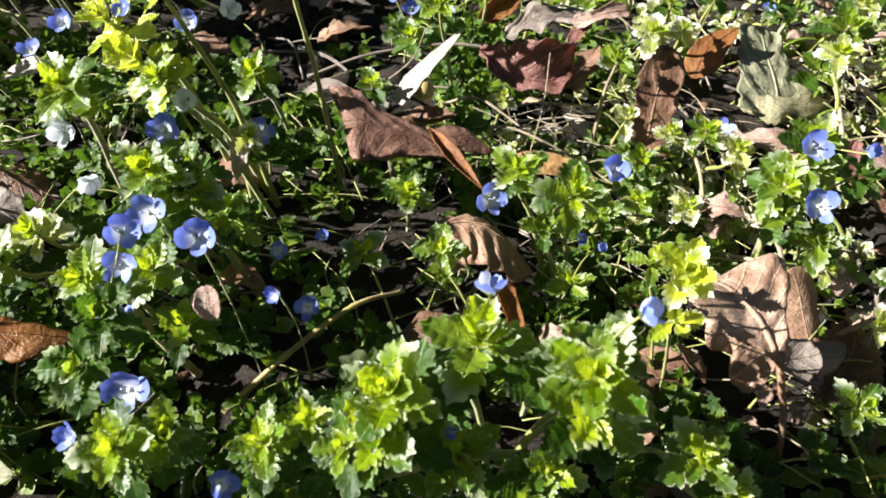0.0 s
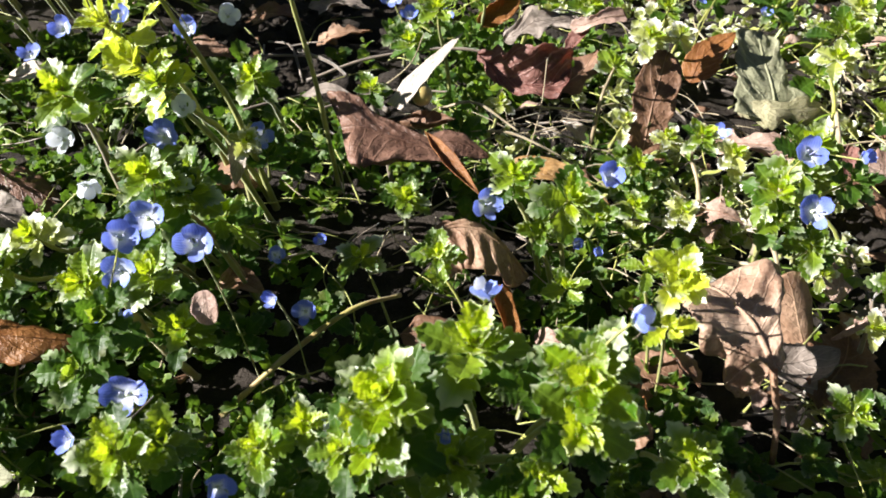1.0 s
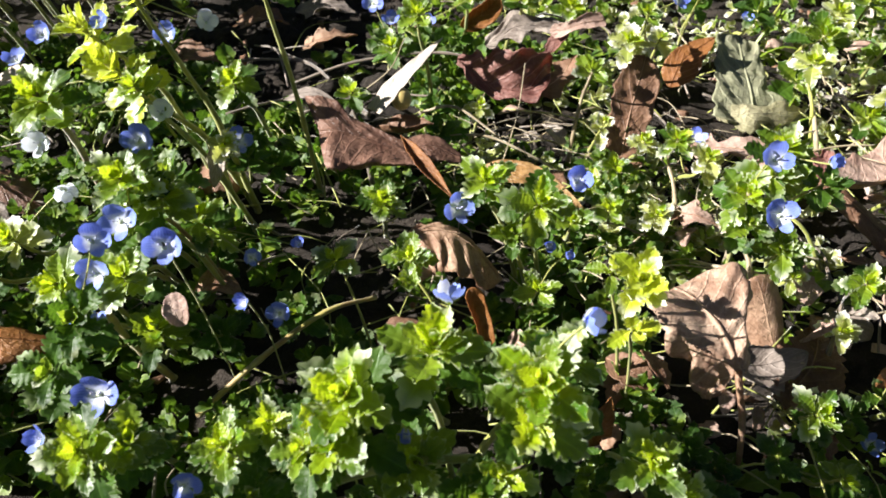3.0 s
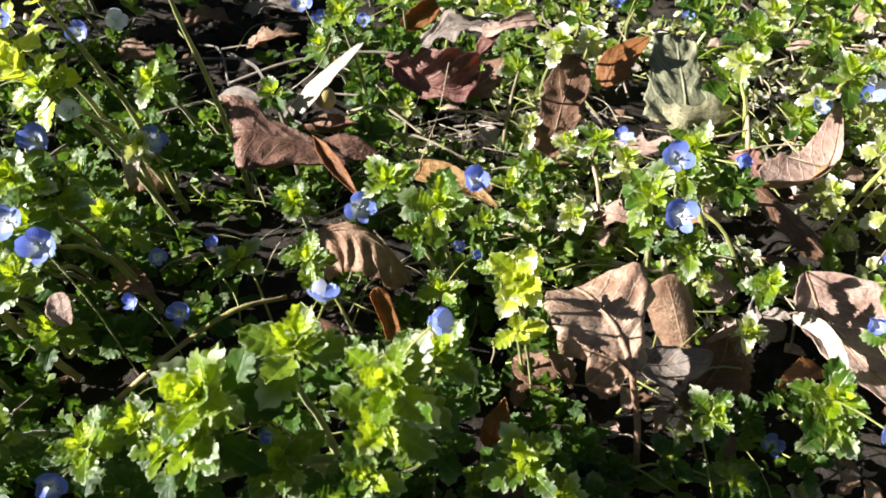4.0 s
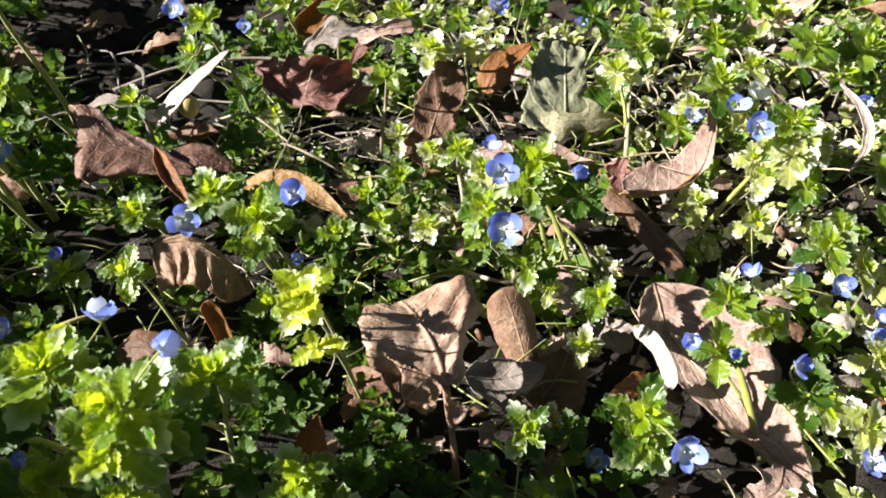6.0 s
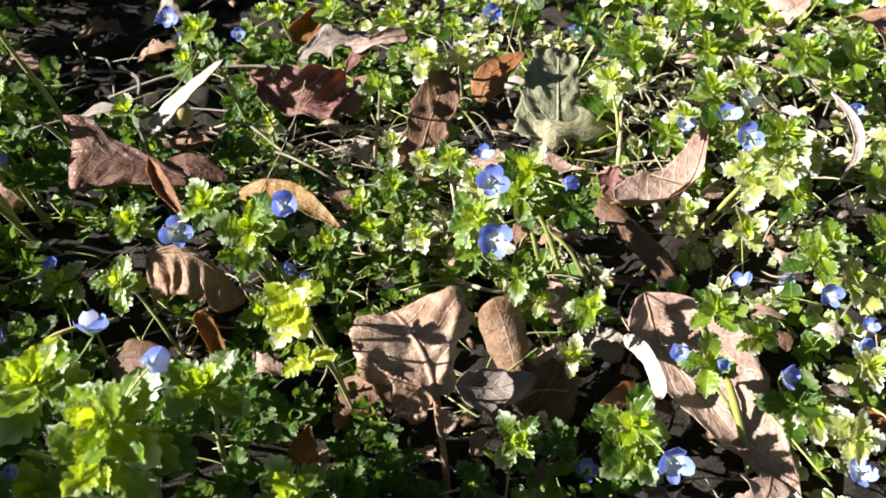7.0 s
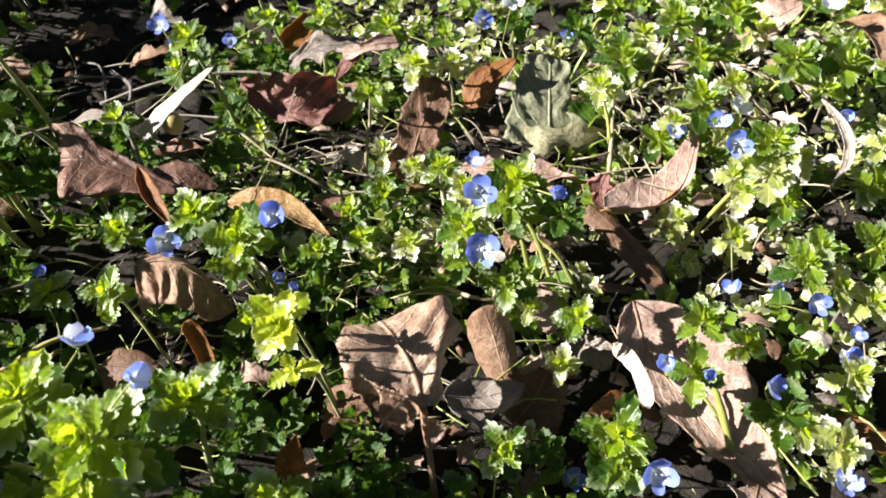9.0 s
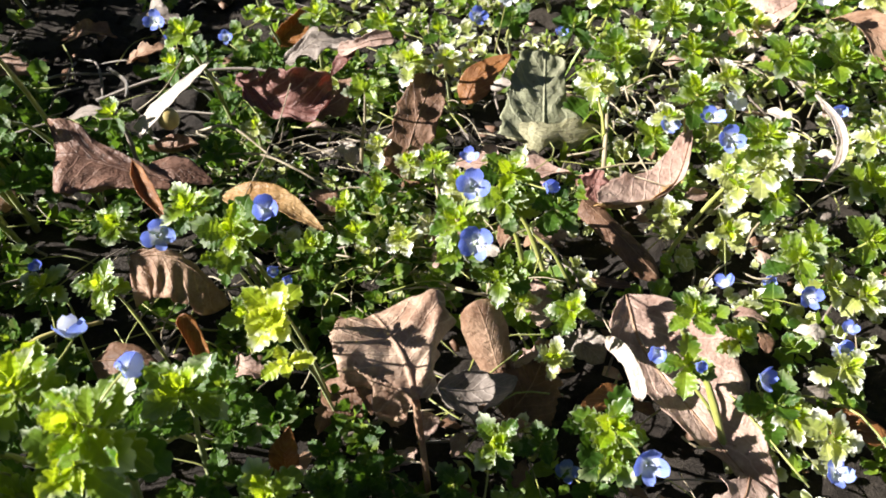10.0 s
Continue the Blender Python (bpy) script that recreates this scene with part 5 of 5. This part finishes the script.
flower(0.275, 0.329, 0.040, 0.0120, UP, 0, "white")
flower(0.217, 0.142, 0.022, 0.0080, RIGHT, 0, "blue", 20)
flower(0.279, 0.258, 0.022, 0.0070, UP, 0, "blue")
flower(0.107, 0.231, 0.026, 0.0075, UP, 0, "pale")
flower(0.224, 0.151, 0.020, 0.0060, UP, 0, "blue")


# ---- low growth between the shoots ----
def gather(store, verts, faces, uvs=None):
    at = len(store[0])
    store[0].extend(verts)
    store[1].extend(tuple(i + at for i in f) for f in faces)
    if uvs:
        store[2].extend(uvs)


def low_growth(name, material, label, count, area, zones, seed, size, high, thin=0.8):
    rng = random.Random(seed)
    shapes = [leaf_data(rng, teeth=3, cols=5, plump=rng.uniform(0.34, 0.52), fold=rng.uniform(0, 0.5), droop=rng.uniform(-0.1, 0.5), notch=0.86) for _ in range(8)]
    store = ([], [], [])
    for _ in range(count):
        x, y = rng.uniform(area[0], area[1]), rng.uniform(area[2], area[3])
        if not free_of(x, y, zones):
            continue
        if (x < 0.07 and y < 0.24 or x < 0.01) and rng.random() < thin:
            continue
        if noise.noise(Vector((x * 22, y * 22, seed))) < -0.22:
            continue
        top = Vector((x, y, rng.uniform(*high)))
        axis = Vector((rng.uniform(-0.8, 0.8), rng.uniform(-0.9, 0.5), 1)).normalized()
        side = axis.orthogonal().normalized()
        other = axis.cross(side)
        r = rng.uniform(*size)
        turn = rng.uniform(0, 6.28)
        for i in range(rng.choice((2, 3, 3, 4))):
            for half in (0, 1):
                th = turn + i * 1.57 + half * 3.14 + rng.uniform(-0.5, 0.5)
                out = side * math.cos(th) + other * math.sin(th)
                a = radians(18 + 32 * i + rng.uniform(-20, 20))
                way = axis * math.cos(a) + out * math.sin(a)
                m = frame_along(way, axis * math.sin(a) - out * math.cos(a), top - axis * (0.4 * r * i), r * rng.uniform(0.55, 1.1) * (0.6 + 0.2 * i))
                v, f, uv = rng.choice(shapes)
                gather(store, [m @ Vector(p) for p in v], f, uv)
    ob = new(name, mesh_of(name, store[0], store[1], material, store[2]))
    tagged(ob, label, "ground cover", kind="stuff")


SOFT = [(a, b, r * 0.8) for a, b, r in BARE]
SHADY = [*SOFT, (0.055, 0.105, 0.045), (0.040, 0.150, 0.030)]
low_growth("undergrowth", CARPET["green"], "low carpet of small green speedwell leaves", 1600, (-0.30, 0.42, 0.04, 0.46), SOFT, 3, (0.007, 0.012), (0.002, 0.012))
# carpet in the darkened green, standing in for shade between the stems
low_growth("shade_undergrowth", CARPET["deep"], "small leaves crowding between the stems, shade put into their green", 1900, (-0.26, 0.085, 0.04, 0.34), [*((a, b, r * 0.6) for a, b, r in BARE), (0.052, 0.112, 0.017), (0.000, 0.150, 0.014), (-0.050, 0.150, 0.018), (-0.075, 0.175, 0.014)], 23, (0.006, 0.011), (0.002, 0.015), thin=0.0)
low_growth("pale_undergrowth", CARPET["pale"], "low carpet of small pale leaves with sun glare in their colour", 1050, (0.03, 0.42, 0.05, 0.46), SHADY, 4, (0.005, 0.010), (0.002, 0.011))
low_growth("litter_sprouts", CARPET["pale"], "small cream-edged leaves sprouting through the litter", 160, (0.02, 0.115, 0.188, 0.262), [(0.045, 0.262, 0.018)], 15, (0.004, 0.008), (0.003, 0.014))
low_growth("outer_undergrowth", CARPET["green"], "low green weeds carrying on around the bed", 1500, (-1.1, 1.3, -0.9, 1.5), [(0.06, 0.22, 0.33)], 5, (0.010, 0.022), (0.004, 0.035))


def stalks(name, material, label, count, area, seed, r, long, high):
    rng = random.Random(seed)
    store = ([], [])
    for _ in range(count):
        a = Vector((rng.uniform(area[0], area[1]), rng.uniform(area[2], area[3]), rng.uniform(0.001, high)))
        th = rng.uniform(0, 6.28)
        d = Vector((math.cos(th), math.sin(th), rng.uniform(-0.1, 0.35))) * rng.uniform(*long)
        bend = Vector((rng.uniform(-1, 1), rng.uniform(-1, 1), rng.uniform(0, 0.7))) * d.length * 0.20
        b = a + d
        b.z = max(b.z, 0.001)
        w = rng.uniform(*r)
        gather(store, *tube_data([a, (a + b) / 2 + bend, b], w, w * 0.7, sides=5, steps=7))
    ob = new(name, mesh_of(name, store[0], store[1], material))
    tagged(ob, label, "stems", kind="stuff")


stalks("creeping_stems", STEM["green"], "tangle of thin creeping green stems", 420, (-0.26, 0.36, 0.05, 0.34), 6, (0.0002, 0.00042), (0.018, 0.045), 0.009)
stalks("dry_stalks", STEM["straw"], "thin dry straw-coloured stalks in the litter", 170, (-0.22, 0.36, 0.06, 0.32), 7, (0.0002, 0.0005), (0.008, 0.026), 0.014)
stalks("pale_tangle", STEM["straw"], "tangle of pale dry stalks between the leaves", 180, (-0.01, 0.12, 0.175, 0.275), 12, (0.00015, 0.00035), (0.010, 0.030), 0.010)
stalks("straw_stems", STEM["straw"], "straw-coloured old stems rising between pale leaves", 70, (0.13, 0.33, 0.17, 0.36), 14, (0.0003, 0.0005), (0.014, 0.034), 0.016)
stalks("dark_rootlets", STEM["twig"], "fine dark rootlets and twigs on the soil", 200, (-0.26, 0.36, 0.05, 0.44), 8, (0.0003, 0.0007), (0.010, 0.04), 0.008)


def litter(name, tone, label, count, seed):
    rng = random.Random(seed)
    store = ([], [], [])
    for _ in range(count):
        c = Vector((rng.uniform(-0.26, 0.36), rng.uniform(0.05, 0.45), rng.uniform(0.0, 0.007)))
        if c.x < 0.09 and c.y < 0.32 and rng.random() < 0.75:
            continue
        r = rng.uniform(0.0015, 0.0048)
        m = Matrix.Translation(c) @ Euler((rng.uniform(-0.7, 0.7), rng.uniform(-0.7, 0.7), rng.uniform(0, 6.28))).to_matrix().to_4x4()
        n = 7
        ring = [r * rng.uniform(0.5, 1.1) for _ in range(n)]
        verts = [m @ Vector((0, 0, 0.2 * r))] + [m @ Vector((ring[k] * math.cos(6.283 * k / n), 0.7 * ring[k] * math.sin(6.283 * k / n), rng.uniform(-0.3, 0.5) * r)) for k in range(n)]
        low = [v - Vector((0, 0, 0.0003)) for v in verts]
        faces = [(0, 1 + k, 1 + (k + 1) % n) for k in range(n)]
        faces += [(n + 1, n + 2 + (k + 1) % n, n + 2 + k) for k in range(n)]
        faces += [(1 + k, n + 2 + k, n + 2 + (k + 1) % n, 1 + (k + 1) % n) for k in range(n)]
        gather(store, verts + low, faces, [(0.5, 0.5)] * len(verts + low))
    ob = new(name, mesh_of(name, store[0], store[1], DEAD[tone], store[2]))
    tagged(ob, label, "leaf litter", kind="stuff")


litter("leaf_litter", "brown", "broken scraps of brown leaf litter on soil", 300, 9)
litter("pale_litter", "pink", "broken scraps of pale leaf litter on soil", 90, 10)


# ---- twigs and long stems ----
def twig(points, r0, r1, tone, label, knots=3):
    o = Vector(points[0])
    ob = new("twig" if tone in ("twig", "straw") else "runner", tube("twig", [Vector(p) - o for p in points], r0, r1, STEM[tone], sides=8, steps=24, rough=0.15, knots=knots))
    ob.location = o
    return tagged(ob, label, "twig" if tone in ("twig", "straw") else "plant stem")


twig([(-0.064, 0.121, 0.004), (-0.046, 0.132, 0.016), (-0.027, 0.146, 0.022), (-0.012, 0.156, 0.018)], 0.0010, 0.0007, "red", "thick creeping speedwell runner, green and red-brown")
twig([(-0.014, 0.078, 0.046), (-0.006, 0.0795, 0.0475), (0.004, 0.0810, 0.0490), (0.011, 0.0820, 0.0480), (0.018, 0.0840, 0.0450)], 0.0012, 0.0010, "green", "stout yellow-olive speedwell runner under the foremost shoots")
twig([(-0.084, 0.130, 0.052), (-0.080, 0.130, 0.030), (-0.072, 0.130, 0.010)], 0.0010, 0.0012, "red", "upright reddish speedwell stem with small nodes")
shoot(-0.045, 0.210, 0.100, 0.011, "green", (-0.1, 0.1), base=(-0.040, 0.228), thick=0.0009, seed=120, pairs=3, label="tall thin speedwell stem with few leaves")
twig([(0.052, 0.114, 0.004), (0.064, 0.119, 0.007), (0.078, 0.127, 0.006)], 0.0009, 0.0007, "twig", "thin grey-brown twig lying on the soil")
twig([(-0.034, 0.276, 0.002), (-0.026, 0.258, 0.020), (-0.020, 0.240, 0.030)], 0.0014, 0.0010, "twig", "brown twig leaning in the litter")
twig([(-0.060, 0.290, 0.012), (-0.030, 0.296, 0.020), (0.010, 0.300, 0.022), (0.048, 0.286, 0.020)], 0.0007, 0.0006, "twig", "long thin twig across the litter")
twig([(0.010, 0.240, 0.020), (0.028, 0.236, 0.022), (0.050, 0.226, 0.016), (0.066, 0.216, 0.010)], 0.0005, 0.0004, "straw", "straw-coloured dry stalk in the litter")
twig([(0.000, 0.244, 0.028), (0.014, 0.242, 0.032), (0.030, 0.232, 0.026)], 0.0006, 0.0004, "straw", "pale bent dry stalk in litter")
twig([(-0.028, 0.246, 0.032), (-0.012, 0.252, 0.042), (-0.006, 0.266, 0.048)], 0.0003, 0.0002, "straw", "fine pale dry grass stalk in litter")
twig([(0.028, 0.196, 0.034), (0.036, 0.222, 0.042), (0.040, 0.244, 0.050)], 0.0002, 0.0002, "straw", "hair-thin dry stalk rising from the litter")
twig([(0.112, 0.160, 0.010), (0.112, 0.176, 0.018), (0.108, 0.188, 0.020)], 0.0009, 0.0008, "straw", "pale dry stalk under the shoots")
twig([(0.096, 0.180, 0.010), (0.106, 0.170, 0.016), (0.118, 0.172, 0.012)], 0.0007, 0.0005, "straw", "bent straw-coloured stalk in litter")
twig([(0.178, 0.196, 0.004), (0.190, 0.206, 0.016), (0.206, 0.218, 0.028)], 0.0009, 0.0008, "green", "stout pale green speedwell stem")

twig([(0.128, 0.200, 0.004), (0.142, 0.186, 0.010), (0.146, 0.176, 0.004)], 0.0006, 0.0005, "twig", "bent thin twig in shade")

twig([(-0.096, 0.262, 0.010), (-0.076, 0.268, 0.014), (-0.052, 0.282, 0.012)], 0.0007, 0.0005, "twig", "thin brown twig over bare soil")
twig([(-0.070, 0.330, 0.004), (-0.052, 0.306, 0.012), (-0.040, 0.278, 0.022)], 0.0009, 0.0006, "twig", "crooked brown twig standing in the litter")
twig([(-0.050, 0.262, 0.016), (-0.022, 0.266, 0.022), (0.004, 0.262, 0.024)], 0.0005, 0.0004, "twig", "thin dark twig beside a bleached leaf")
twig([(-0.110, 0.290, 0.004), (-0.090, 0.312, 0.010), (-0.064, 0.322, 0.006)], 0.0008, 0.0005, "twig", "curved grey twig on bare soil")


# ---- small finds ----
def grass_tuft(x, y, blades, high, seed):
    rng = random.Random(seed)
    ob = new("grass_tuft")
    ob.location = (x, y, 0)
    for _ in range(blades):
        th, out = rng.uniform(0, 6.28), rng.uniform(0.3, 1.0) * high
        tip = Vector((math.cos(th) * out, math.sin(th) * out, rng.uniform(0.5, 1.0) * high))
        line = curve_points([(0, 0, 0), tip * 0.5 + Vector((0, 0, 0.25 * high)), tip], 8)
        verts, faces = [], []
        across = Vector((-math.sin(th), math.cos(th), 0))
        for i, c in enumerate(line):
            w = 0.0007 * (1 - (i / 8) ** 2) + 0.00005
            verts += [c - across * w, c - Vector((0, 0, 0.3 * w)), c + across * w]
        for i in range(8):
            a = 3 * i
            faces += [(a, a + 1, a + 4, a + 3), (a + 1, a + 2, a + 5, a + 4)]
        part("blade", mesh_of("blade", verts, faces, LEAF["green"], [(0.5, 0.5)] * len(verts)), ob)
    return tagged(ob, "small tuft of thin green grass blades", "grass", "grass tufts")


grass_tuft(0.148, 0.256, 9, 0.022, 1)
grass_tuft(0.154, 0.320, 5, 0.030, 2)

pod = new("seed_pod", mesh_of("seed_pod", *ball_data((0, 0, 0.003), 0.0040, 8, 12, 1.1), stem_material("ochre_pod", (0.42, 0.30, 0.09), (0.58, 0.46, 0.17))))
pod.location = (-0.0065, 0.237, 0.036)
tagged(pod, "small round ochre seed pod resting in litter", "seed pod")


def clod(x, y, r, seed):
    verts, faces = ball_data((0, 0, r * 0.45), r, 7, 10, 0.7)
    verts = [Vector(v) * (1 + 0.35 * noise.noise(Vector(v) * (1.3 / r) + Vector((seed * 5.1, 0, 0)))) for v in verts]
    ob = new("soil_clod", mesh_of("soil_clod", verts, faces, SOIL))
    ob.location = (x, y, -0.003)
    tagged(ob, "rough dark clod of garden soil", "soil", "soil clods")


clods = random.Random(77)
for k in range(26):
    clod(clods.uniform(-0.17, -0.02), clods.uniform(0.29, 0.42), clods.uniform(0.003, 0.009), k)


def soil_crumbs(count, seed):
    rng = random.Random(seed)
    store = ([], [])
    for _ in range(count):
        c = Vector((rng.uniform(-0.18, 0.04), rng.uniform(0.22, 0.44), -0.003))
        r = rng.uniform(0.0006, 0.0024)
        verts, faces = ball_data((0, 0, 0.3 * r), r, 4, 6, 0.8)
        turn = Euler((rng.uniform(-1, 1), rng.uniform(-1, 1), rng.uniform(0, 6.28))).to_matrix()
        c.z += 0.0040 * noise.noise(Vector((c.x, c.y, 0)) * 26) + 0.0030 * noise.noise(Vector((c.x, c.y, 0)) * 75)
        gather(store, [c + turn @ (Vector(v) * rng.uniform(0.75, 1.2)) for v in verts], faces)
    ob = new("soil_crumbs", mesh_of("soil_crumbs", store[0], store[1], SOIL))
    tagged(ob, "loose crumbs of dark garden soil", "soil", kind="stuff")


soil_crumbs(900, 78)
